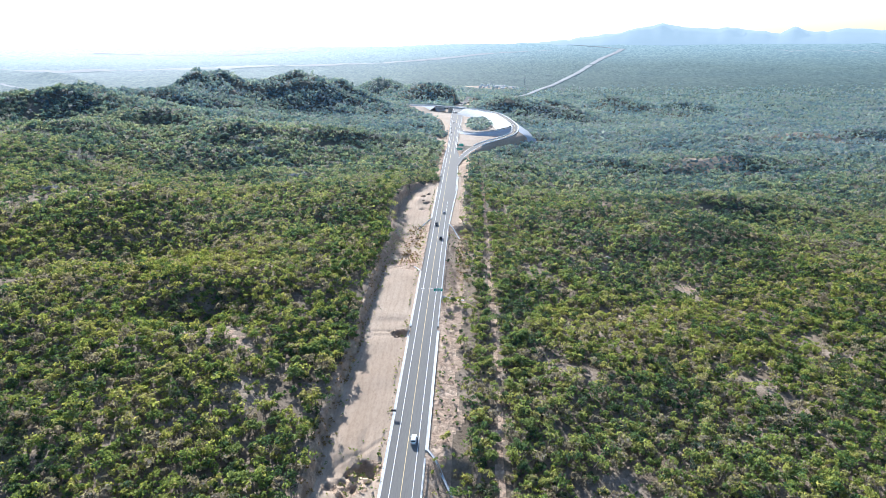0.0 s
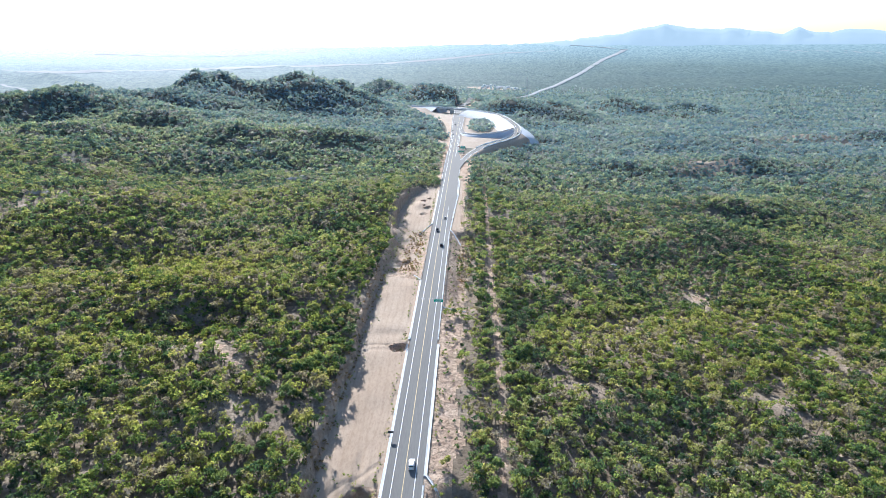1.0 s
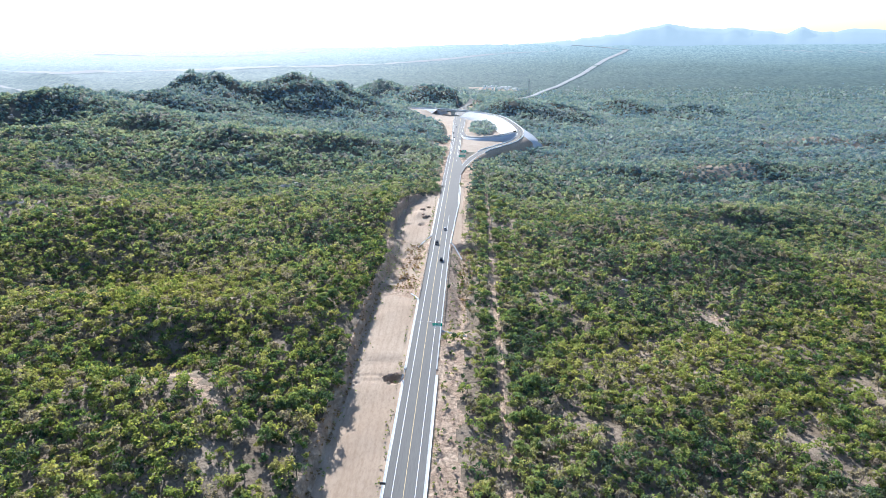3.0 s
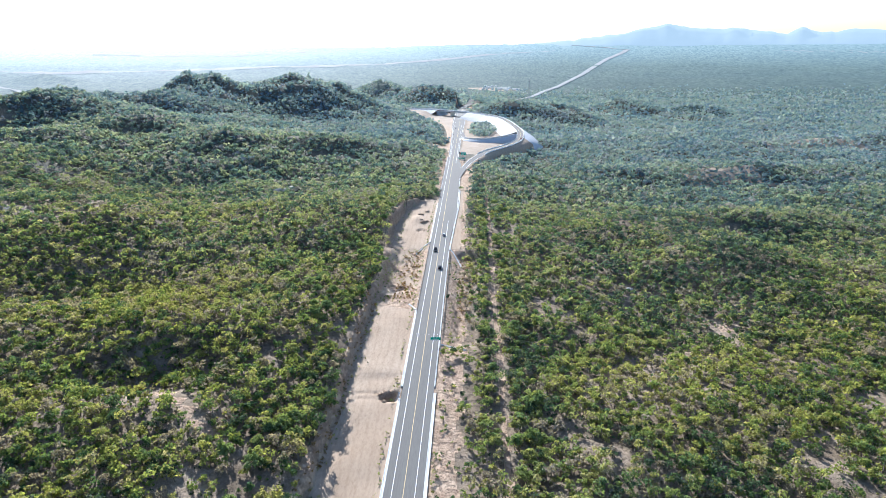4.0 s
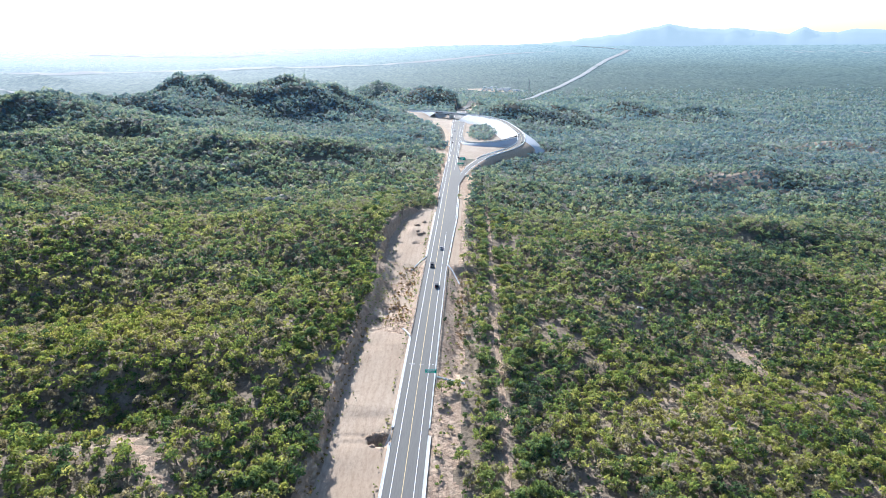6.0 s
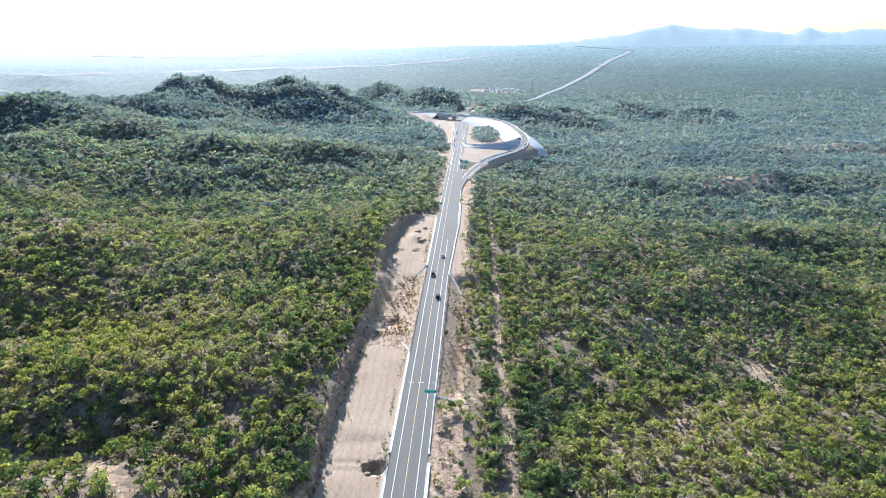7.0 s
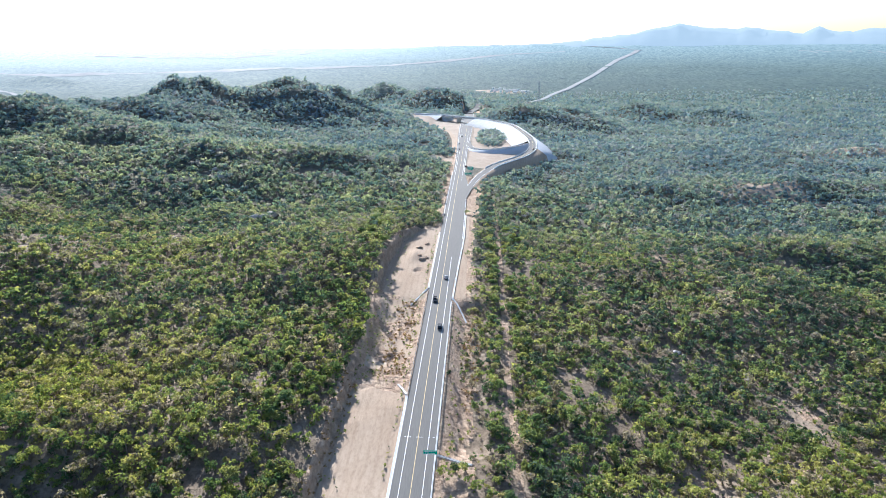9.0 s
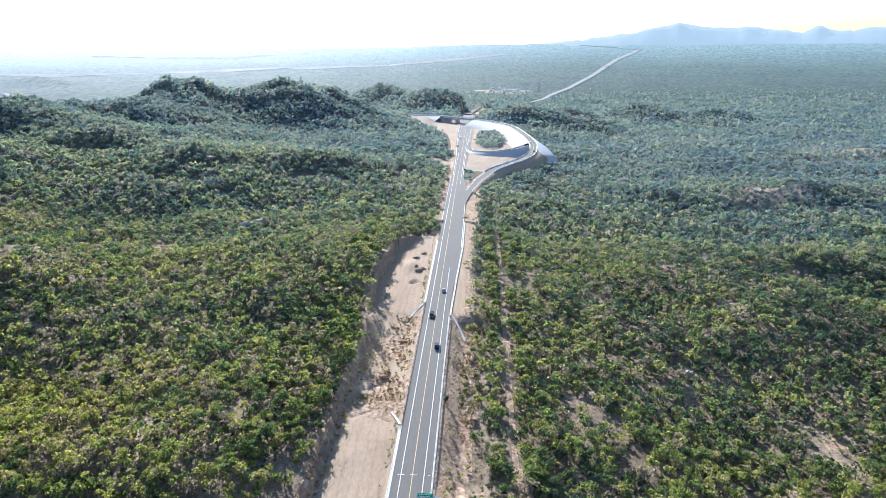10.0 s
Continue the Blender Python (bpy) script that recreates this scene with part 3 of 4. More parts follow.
def cover(x, y):
    """How densely shrubs grow: none on roads and graded earth, thin on dry crests."""
    d = np.ones_like(x)
    lim = bank(y) - 2.5 - 0.8 * vnoise(x, y, 6, 26)
    d[(x < 8) & (x > lim) & (y < 530)] = 0
    d[(x < 8) & (x > -11 - 4 * vnoise(x * 0, y, 20, 13)) & (y >= 530) & (y < 1345)] = 0
    rv = (x >= 8) & (x < 24)
    d[rv] = np.minimum(d[rv], np.where(x[rv] > 18.5 + 2.5 * vnoise(x[rv], y[rv], 12, 27), 0.5, 0.07))
    d[(x >= 8) & (x < 13.5)] *= 0.5
    d[(x >= 8) & (x < 14) & (y > 408) & (y < 560)] = 0
    d[np.abs(x - 32 - 1.5 * vnoise(x * 0, y, 40, 12)) < 2.2] = 0
    ell = np.hypot((x - 30) / 82, (y - 950) / 205) < 1
    d[ell & (y > 680) & (x > -8)] = 0
    ramp = LOOP[(LOOP[:, 1] > 560) & (LOOP[:, 1] < 900)][::-1]
    d[(y > 690) & (y < 858) & (x > 10 + np.interp(y, ramp[:, 1], ramp[:, 0]))] = 1
    d[(x > 8) & (x < 25 + 4 * vnoise(x, y, 15, 28)) & (y > 560) & (y < 705)] = 0.1
    d[np.hypot((x + 21) / 13, (y - 789) / 26) + 0.3 * vnoise(x, y, 9, 29) < 1] = 0
    d[(np.hypot((x - 35) / 19, (y - 985) / 85) < 1)] = 0.9
    d[(x > 20) & (y < 780) & (y > 560) & (x > 20 + (y - 700) * 0.3)] = 1
    d[(x < -6) & (x > -13 - 0.26 * (y - 985) - 0.3 * np.clip(y - 1085, 0, None)) & (y > 940) & (y < 1225)] = 0
    for i in range(len(LOOP)):
        d[(np.abs(x - LOOP[i, 0]) < 9) & (np.abs(y - LOOP[i, 1]) < 9)] = 0
    d = d * (1 - smooth(1500, 2450, y))
    d[(x < -800) & (y > 1500)] = 0
    slip_x = np.interp(y, (880, 945, 1010, 1065, 1110, 1150, 1185), (-10.5, -13, -20, -34, -56, -84, -120))
    d[(np.abs(x - slip_x) < 9 + 0.02 * (y - 880)) & (y > 880) & (y < 1190)] = 0
    d[(x > 80) & (x < 118) & (y > 865) & (y < 1050)] = 0
    d[(x >= 112) & (x < 135) & (y > 850) & (y < 1060)] = 1
    d[np.hypot((x + 410) / 28, (y - 1124) / 20) < 1] = 0
    d[np.hypot((x + 374) / 30, (y - 1084) / 22) < 1] = 0
    d[np.hypot((x - 14) / 30, (y - 1398) / 22) < 1] *= 0.1
    d[np.hypot((x - 110) / 100, (y - 2310) / 60) < 0.9] = 0
    far_x = np.interp(y, (1338, 1450, 1640, 1830, 1985, 2229, 2470), (0, 10, 60, 140, 202, 268, 345))
    d[(np.abs(x - far_x) < 14) & (y > 1338)] = 0
    # shrubs thinned on the sandy gully and on the imitated sunlit streaks
    for bx, by, sx, sy, tilt in ((-82, 230, 26, 3.6, -0.71), (-112, 243, 10, 3, 0.2), (112, 386, 2, 11, 0.4), (150, 448, 2.0, 9, 0.4), (126, 309, 2, 12, 0.5), (92, 300, 2, 9, 0.4), (101, 352, 2, 9, 0.45)):
        u, w = (x - bx) * math.cos(tilt) + (y - by) * math.sin(tilt), (y - by) * math.cos(tilt) - (x - bx) * math.sin(tilt)
        d[np.hypot(u / sx, w / sy) < 1] *= 0.15
    dry = vnoise(x, y, 38, 21) + 0.6 * vnoise(x, y, 13, 22)
    d = d * (1 - 0.7 * smooth(0.55, 0.95, dry))
    for bx, by, sx, sy in ((100, 372, 26, 22), (92, 274, 34, 14), (150, 300, 40, 10), (-82, 230, 22, 12), (300, 720, 40, 26), (520, 1000, 90, 70)):
        d = d * (1 - 0.42 * np.exp(-((x - bx) / sx) ** 2 - ((y - by) / sy) ** 2))
    return d


def scatter(y0, y1, cell):
    """Uneven grid of growing places in a wedge of land."""
    ys_ = np.arange(y0, y1, cell)
    pts = []
    for yy in ys_:
        wide = max(yy, 110)
        xx = np.arange(-0.83 * wide - 20, 0.7 * wide + 48, cell)
        pts.append(np.stack([xx, np.full_like(xx, yy)], 1))
    p = np.concatenate(pts)
    p = p + rng.uniform(-0.5, 0.5, p.shape) * cell
    keep = rng.random(len(p)) < cover(p[:, 0], p[:, 1])
    p = p[keep]
    return np.column_stack([p, ground(p[:, 0], p[:, 1])])


def tones(p):
    t = 0.47 + 0.13 * vnoise(p[:, 0], p[:, 1] * 1.6, 150, 33) + 0.2 * vnoise(p[:, 0], p[:, 1], 55, 31) + 0.17 * vnoise(p[:, 0], p[:, 1], 16, 32) + rng.normal(0, 0.25, len(p))
    for bx, by, sx, sy, up in ((-88, 325, 46, 24, 0.32), (-110, 290, 30, 14, 0.2), (-215, 405, 50, 20, 0.2), (85, 272, 40, 24, 0.26), (160, 300, 50, 16, 0.15), (136, 425, 24, 24, 0.22), (93, 425, 16, 24, -0.2), (195, 431, 30, 26, -0.2), (149, 330, 24, 14, -0.15), (-95, 240, 45, 22, -0.2), (-130, 378, 60, 16, -0.26), (-53, 385, 24, 24, -0.22), (-125, 500, 80, 20, -0.2), (330, 700, 110, 22, -0.3), (190, 585, 60, 24, -0.22), (300, 610, 90, 30, -0.1), (-255, 570, 80, 26, -0.2), (125, 238, 60, 24, 0.2)):
        t = t + up * np.exp(-((p[:, 0] - bx) / sx) ** 2 - ((p[:, 1] - by) / sy) ** 2)
    bare = rng.random(len(p)) < 0.12
    return np.where(bare, 1.0, np.clip(t, 0, 0.86))


def sizes(p, mean):
    return mean * np.clip(np.exp(rng.normal(0, 0.36, len(p))), 0.42, 1.8)


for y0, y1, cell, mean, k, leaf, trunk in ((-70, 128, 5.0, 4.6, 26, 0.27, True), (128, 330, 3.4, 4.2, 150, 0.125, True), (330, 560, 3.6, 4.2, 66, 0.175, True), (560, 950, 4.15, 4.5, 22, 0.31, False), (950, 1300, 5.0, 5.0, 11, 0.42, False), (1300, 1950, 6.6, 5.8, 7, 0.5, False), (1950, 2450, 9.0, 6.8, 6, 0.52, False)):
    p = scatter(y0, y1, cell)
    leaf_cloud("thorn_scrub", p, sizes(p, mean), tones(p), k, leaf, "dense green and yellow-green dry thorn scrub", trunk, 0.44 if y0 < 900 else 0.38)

# low grey and brown brush between the shrubs
p = scatter(128, 400, 2.9)
p = p[np.abs(p[:, 0]) > 24]
leaf_cloud("thorn_scrub", p, rng.uniform(0.7, 2.0, len(p)), np.clip(rng.normal(0.3, 0.25, len(p)), 0, 1), 11, 0.38, "low grey-brown brush under the scrub", False, 0.3)

# ---- road edges, embankments, bridge ----


def at_main(x, y, up=0.0):
    return (x, y, float(grade(y)) + up)


def line_main(x, y0, y1, step=4.0):
    ys_ = np.arange(y0, y1 + 0.1, step)
    xx = np.full_like(ys_, x) if np.isscalar(x) else np.interp(ys_, *x)
    return np.stack([xx, ys_, grade(ys_)], 1)


def kerb(path, a, b, label="white-painted concrete drain kerb along the road"):
    v, f = sweep(path, [(a, -0.4), (a, 0.16), (a + 0.16, 0.2), (a + 0.3, 0.05), (b - 0.12, 0.04), (b, 0.10), (b, -0.4)], True)
    return tagged(mesh_ob("kerb", v, f, M_CONC), label, "kerb", kind="structure")


kerb(line_main(0, 136, 248), -6.95, -6.02)
kerb(line_main(0, 256, 320), -6.95, -6.02)
kerb(line_main(0, 420, 516), -6.95, -6.02)
kerb(line_main(0, 172, 252), 6.02, 7.1)
kerb(line_main(0, 256, 406), 6.02, 6.45)
kerb(line_main(((406, 455, 505, 560), (6.2, 7.8, 9.75, 9.75)), 406, 560), 0.0, 0.8)
kerb(line_main(0, 100, 168), 6.02, 6.45)
kerb(line_main(0, 560, 720), -6.6, -6.02)

M_STEEL = mottled("galvanised steel", (0.34, 0.35, 0.36), (0.42, 0.43, 0.44), (0.25, 0.25, 0.25), 0.5, 5.0, 0.45, rel=0.1, dist=0.01)
M_DARK = mottled("dark weathered metal", (0.05, 0.05, 0.055), (0.08, 0.08, 0.085), (0.03, 0.03, 0.03), 0.5, 5.0, 0.6, rel=0.1, dist=0.01)


def empty(name, label, category, group=""):
    return tagged(new(name), label, category, group)


def box(name, x0, x1, y0, y1, z0, z1, mat, parent, label="", bev=0.0, taper=1.0):
    bm = bmesh.new()
    bmesh.ops.create_cube(bm, size=1.0)
    for w in bm.verts:
        k = taper if w.co.z > 0 else 1.0
        w.co = Vector(((x0 + x1) / 2 + w.co.x * (x1 - x0) * k, (y0 + y1) / 2 + w.co.y * (y1 - y0) * k, z0 if w.co.z < 0 else z1))
    if bev:
        bmesh.ops.bevel(bm, geom=bm.edges[:], offset=bev, segments=2, affect="EDGES")
    return part(name, bm, mat, parent, label)


def part(name, bm, mat, parent, label="", smooth_it=False):
    me = bpy.data.meshes.new(name)
    bm.to_mesh(me)
    bm.free()
    me.materials.append(mat)
    if smooth_it:
        me.polygons.foreach_set("use_smooth", np.ones(len(me.polygons), bool))
    ob = new(name, me)
    ob.parent = parent
    if label:
        ob["label"] = label
    return ob


def tube(bm, a, b, r0, r1, n=7):
    """Tapered limb from a to b."""
    a, b = Vector(a), Vector(b)
    q = (b - a).to_track_quat("Z", "Y")
    rings = []
    for c, r in ((a, r0), (b, r1)):
        rings.append([bm.verts.new(c + q @ Vector((r * math.cos(2 * math.pi * i / n), r * math.sin(2 * math.pi * i / n), 0))) for i in range(n)])
    for i in range(n):
        bm.faces.new((rings[0][i], rings[0][(i + 1) % n], rings[1][(i + 1) % n], rings[1][i]))
    bm.faces.new(rings[0][::-1])
    bm.faces.new(rings[1])


def guardrail(path, label):
    """W-beam on posts: the path is the beam's foot line."""
    rail = empty("guardrail", label, "guardrail", "guardrails along the road")
    v, f = sweep(path, [(0.0, 0.45), (0.05, 0.5), (0.0, 0.58), (0.05, 0.66), (0.05, 0.7), (0.0, 0.76), (-0.04, 0.76), (-0.04, 0.45)], True)
    mesh_ob("beam", v, f, M_STEEL, rail)
    me = None
    run = np.concatenate([[0], np.cumsum(np.linalg.norm(np.diff(path, axis=0), axis=1))])
    for s in np.arange(1.0, run[-1], 4.0):
        c = [np.interp(s, run, path[:, i]) for i in range(3)]
        if me is None:
            first = box("post", -0.08, 0.08, -0.06, 0.06, -0.4, 0.74, M_DARK, rail, bev=0.015)
            me = first.data
            first.location = c
        else:
            o = new("post", me)
            o.parent, o.location = rail, c


guardrail(line_main(-6.3, 318, 422), "grey steel guardrail beside the drop of the gully")
guardrail(line_main(-6.5, 246, 258, 3), "short grey steel guardrail above a washed-out gully")
guardrail(line_main(6.65, 284, 404), "grey steel guardrail along the fill slope")
guardrail(line_main(6.65, 104, 168), "grey steel guardrail along the fill slope")
guardrail(line_main(-6.9, 524, 700), "long grey steel guardrail beside the hill side")


def chute(points, label):
    v, f = sweep(spline(points, 1.5), [(-0.38, -0.5), (-0.38, 0.18), (-0.28, 0.18), (-0.22, 0.03), (0.22, 0.03), (0.28, 0.18), (0.38, 0.18), (0.38, -0.5)], True)
    tagged(mesh_ob("drain_chute", v, f, M_CONC), label, "drain chute", kind="structure")


def g(x, y, up=0.0):
    return (x, y, float(ground(x, y)) + up)


chute([at_main(7.0, 172, 0.0), g(9.5, 168.5, 0.15), g(12.5, 163, 0.15), g(15.5, 157, 0.15)], "concrete drain chute down the fill slope")
chute([at_main(-6.9, 136, 0.0), g(-8.5, 132, 0.2), g(-10.5, 127, 0.2)], "white concrete drain chute at the bench")
chute([at_main(-6.9, 252, 0.0), g(-8.6, 250.5, 0.5), g(-11, 249, 0.3)], "concrete drain chute into a washed-out gully")
chute([at_main(-6.9, 321, 0.0), g(-8.6, 325, 0.2), g(-11, 329, 0.2)], "concrete drain chute into the gully")
chute([at_main(7.0, 407, 0.0), g(9.5, 402, 0.2), g(12, 396, 0.2), g(14, 390, 0.2)], "concrete drain chute down the fill slope")
chute([at_main(6.9, 288, 0.0), g(10, 287.5, 0.2), g(15, 286, 0.2), g(18, 285, 0.2)], "concrete drain chute down the dry verge")
chute([at_main(-6.9, 419, 0.0), g(-9, 414, 0.2), g(-12, 407, 0.2), g(-14, 402, 0.2)], "concrete drain chute into the gully")

# rumble strip across both lanes
for i in range(14):
    xx = -5.4 + i * 0.78
    if i not in (0, 4, 5, 9, 10, 12):
        box("rumble_bar", xx, xx + 0.62, 296.45, 296.6, float(grade(296.5)) + 0.03, float(grade(296.5)) + 0.085, M_WHITE, highway, "worn white rumble bar")


def slope(path, half, side, ratio, ok, mat, label, base=0.0):
    """Embankment face from a road edge down to the ground."""
    runs, cur = [], []
    for i in range(len(path)):
        if ok(path[i]):
            cur.append(i)
        elif cur:
            runs.append(cur)
            cur = []
    if cur:
        runs.append(cur)
    for ids in runs:
        if len(ids) < 3:
            continue
        p = path[ids]
        drop = base * smooth(838, 905, p[:, 1]) * (1 - smooth(985, 1090, p[:, 1])) if base < -2 else base
        h = np.maximum(p[:, 2] - (grade(p[:, 1]) - 1.4 + drop), 0.3)
        hw = half[ids] if not np.isscalar(half) else np.full(len(ids), half)
        w = h * ratio
        sec = np.stack([np.stack([side * hw, 0 * h - 0.05], 1), np.stack([side * (hw + 1.0), 0 * h - 0.15], 1), np.stack([side * (hw + 1 + 0.5 * w), -0.52 * h], 1), np.stack([side * (hw + 1 + w), -h - 0.4], 1), np.stack([side * (hw + 1 + w + 2.5), -h - 8.0], 1)], 1)
        v, f = sweep(p, sec)
        tagged(mesh_ob("embankment", v, f if side < 0 else [q[::-1] for q in f], mat, None, True), label, "embankment", kind="structure")


def on_bridge(p):
    return -40 < p[0] < 14 and p[1] > 1130


slope(LOOP, LOOP_W, 1, 2.6, lambda p: not on_bridge(p) and (p[0] > 14 and p[1] > 905 or p[0] < -40), M_SHOT, "white sprayed-concrete embankment inside the curved ramp")
slope(LOOP, LOOP_W, -1, 1.5, lambda p: not on_bridge(p) and p[0] > 14 and p[1] > 846, M_SHOTG, "pale grey concrete outer embankment of the ramp", -12.0)
slope(LOOP, LOOP_W, 1, 1.5, lambda p: p[1] < 835 and p[1] > 690 and p[0] > 0, M_BENCH, "earth embankment of the ramp")
slope(LOOP, LOOP_W, -1, 1.5, lambda p: p[1] < 853 and p[1] > 650 and p[0] > 0, M_BENCH, "earth embankment of the ramp", -12.0)
slope(LOOP, LOOP_W, -1, 1.6, lambda p: p[0] < -40, M_CUT, "earth embankment of the crossing road")
slope(INNER, 3.2, 1, 1.3, lambda p: p[0] > 10, M_SHOTG, "grey concrete embankment of the link ramp", -1.0)
slope(INNER, 3.2, -1, 1.5, lambda p: p[0] > 12 and p[0] < 58, M_CUT, "earth embankment of the link ramp")
for a in (-4.85, 4.55):
    loop_b = LOOP[(LOOP[:, 1] > 735)]
    band("parapet", loop_b, a, a + 0.35, 1.0, M_WHITE, ramp_road, 1.05)
for a, m, w in ((-3.7, M_WHITE, 0.2), (3.5, M_WHITE, 0.2), (-0.12, M_YELLOW, 0.24)):
    band("ramp_line", LOOP[LOOP[:, 1] > 760], a, a + w, 0.05, m, ramp_road)
for a in (-3.1, 2.85):
    band("parapet", INNER[INNER[:, 0] > 8], a, a + 0.25, 0.75, M_CONC, inner_road, 0.8)

# bridge over the highway
bridge = empty("bridge", "pale concrete road bridge over the highway", "bridge")
deck = LOOP[[on_bridge(p) for p in LOOP]]
v, f = sweep(deck, [(-5.6, -1.9), (-5.6, -0.55), (5.6, -0.55), (5.6, -1.9)], True)
mesh_ob("girder", v, f, M_CONC, bridge)
dirv = deck[-1, :2] - deck[0, :2]
ang = math.atan2(dirv[1], dirv[0])


def wall_across(name, c, thick, half, z0, z1):
    bm = bmesh.new()
    bmesh.ops.create_cube(bm, size=1.0)
    bmesh.ops.scale(bm, vec=(thick, 2 * half, z1 - z0), verts=bm.verts)
    bmesh.ops.bevel(bm, geom=bm.edges[:], offset=0.08, segments=1, affect="EDGES")
    bmesh.ops.transform(bm, matrix=Matrix.Translation((c[0], c[1], (z0 + z1) / 2)) @ Matrix.Rotation(ang, 4, "Z"), verts=bm.verts)
    return part(name, bm, M_CONC, bridge)


for k, name, th, half in ((0, "abutment", 1.6, 6.5), (len(deck) - 1, "abutment", 1.6, 6.5), (int(len(deck) * 0.47), "pier", 1.0, 5.0)):
    wall_across(name, deck[k], th, half, 20.5, float(deck[k][2]) - 1.85)
# sloped concrete aprons under the abutments
for k, sgn in ((0, 1), (len(deck) - 1, -1)):
    c = Vector((deck[k][0], deck[k][1], 0))
    u = Vector((math.cos(ang), math.sin(ang), 0)) * sgn
    n = Vector((-u.y, u.x, 0))
    vs = []
    for a, z in ((-3, 31.5), (11, 22.6)):
        for b in (-9, 9):
            q = c + u * a + n * b * (1.0 if a < 0 else 1.35)
            vs.append((q.x, q.y, z))
    vs += [(x_, y_, 21.0) for x_, y_, _ in vs]
    mesh_ob("apron", vs, [(0, 1, 3, 2), (4, 6, 7, 5), (0, 4, 5, 1), (2, 3, 7, 6), (0, 2, 6, 4), (1, 5, 7, 3)], M_SHOT, bridge)

# road beyond the bridge, seen again far out on the plain
FAR = spline([(0, 1338, 0), (10, 1450, 0), (60, 1640, 0), (140, 1830, 0), (202, 1985, 0), (268, 2229, 0), (345, 2470, 0), (541, 3054, 0), (790, 3777, 0), (1012, 4245, 0), (1000, 4330, 0), (733, 4640, 0)], 25)
FAR[:, 2] = np.maximum(ground(FAR[:, 0], FAR[:, 1]), ground(FAR[:, 0] + 8, FAR[:, 1])) + 1.5
FAR[8:-8, 2] = np.convolve(FAR[:, 2], np.ones(17) / 17, "valid") + 1.0
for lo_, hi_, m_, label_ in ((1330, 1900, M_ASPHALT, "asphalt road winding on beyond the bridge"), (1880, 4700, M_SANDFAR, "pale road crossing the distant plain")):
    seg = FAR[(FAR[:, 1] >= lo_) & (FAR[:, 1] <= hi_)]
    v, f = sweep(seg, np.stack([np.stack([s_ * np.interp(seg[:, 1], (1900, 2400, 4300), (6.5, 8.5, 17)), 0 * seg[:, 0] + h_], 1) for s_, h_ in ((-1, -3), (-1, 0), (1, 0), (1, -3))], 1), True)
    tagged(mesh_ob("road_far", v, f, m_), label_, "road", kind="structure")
# unpaved slip ramp on the hill side of the junction
SLIP = spline([(-10.5, 880, 0), (-13, 945, 0), (-20, 1010, 0), (-34, 1065, 0), (-56, 1110, 0), (-84, 1150, 0), (-120, 1185, 0)], 4)
SLIP[:, 2] = np.convolve(np.pad(ground(SLIP[:, 0], SLIP[:, 1]), 4, "edge"), np.ones(9) / 9, "valid") + 0.7
v, f = sweep(SLIP, [(-4.5, -2), (-3.2, 0), (3.2, 0), (4.5, -2)], True)
tagged(mesh_ob("road_slip", v, f, M_BENCH), "pale unpaved slip ramp curving up the hill side", "road", kind="structure")
RIVER = spline([(-3000, 2600, 0), (-2300, 2760, 0), (-1827, 2830, 0), (-1652, 2960, 0), (-1162, 3352, 0), (-735, 3553, 0), (-446, 3697, 0), (-198, 3809, 0), (-38, 3959, 0), (172, 4189, 0), (572, 4330, 0)], 40)
rw_ = np.interp(RIVER[:, 0], (-2500, -800, 0, 570), (48, 40, 34, 10)) * (1 + 0.35 * vnoise(RIVER[:, 0], RIVER[:, 1], 220, 41))


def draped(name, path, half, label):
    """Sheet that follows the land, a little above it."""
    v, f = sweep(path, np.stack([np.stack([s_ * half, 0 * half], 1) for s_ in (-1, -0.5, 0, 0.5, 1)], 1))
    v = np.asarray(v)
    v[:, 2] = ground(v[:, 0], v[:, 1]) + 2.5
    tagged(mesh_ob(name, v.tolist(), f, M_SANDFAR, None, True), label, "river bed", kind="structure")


draped("pale_strip", RIVER, rw_, "wide pale dry sandy river bed on the plain")
RIVER2 = spline([(-2200, 3700, 0), (-1552, 3895, 0), (-1300, 4130, 0), (-1092, 4307, 0)], 40)
draped("pale_strip", RIVER2, np.full(len(RIVER2), 26.0), "narrow pale side arm of the sandy river")

# a valley road, laid as the same kind of sheet as the river
TRACK = spline([(-1700, 2250, 0), (-1560, 2150, 0), (-1430, 2050, 0), (-1335, 1965, 0), (-1225, 1875, 0), (-1130, 1850, 0)], 30)
draped("pale_strip", TRACK, np.full(len(TRACK), 9.0), "pale winding road in the valley behind the hills")
for k_ in range(6):
    x_, y_ = 1850 + 70 * k_, 3840 - 45 * k_
    bare_ = spline([(x_, y_ + 80, 0), (x_ + 25, y_ + 20, 0), (x_ + 40, y_ - 50, 0)], 20)
    draped("pale_strip", bare_, np.full(len(bare_), 7.0), "pale sandy strip far out on the plain")

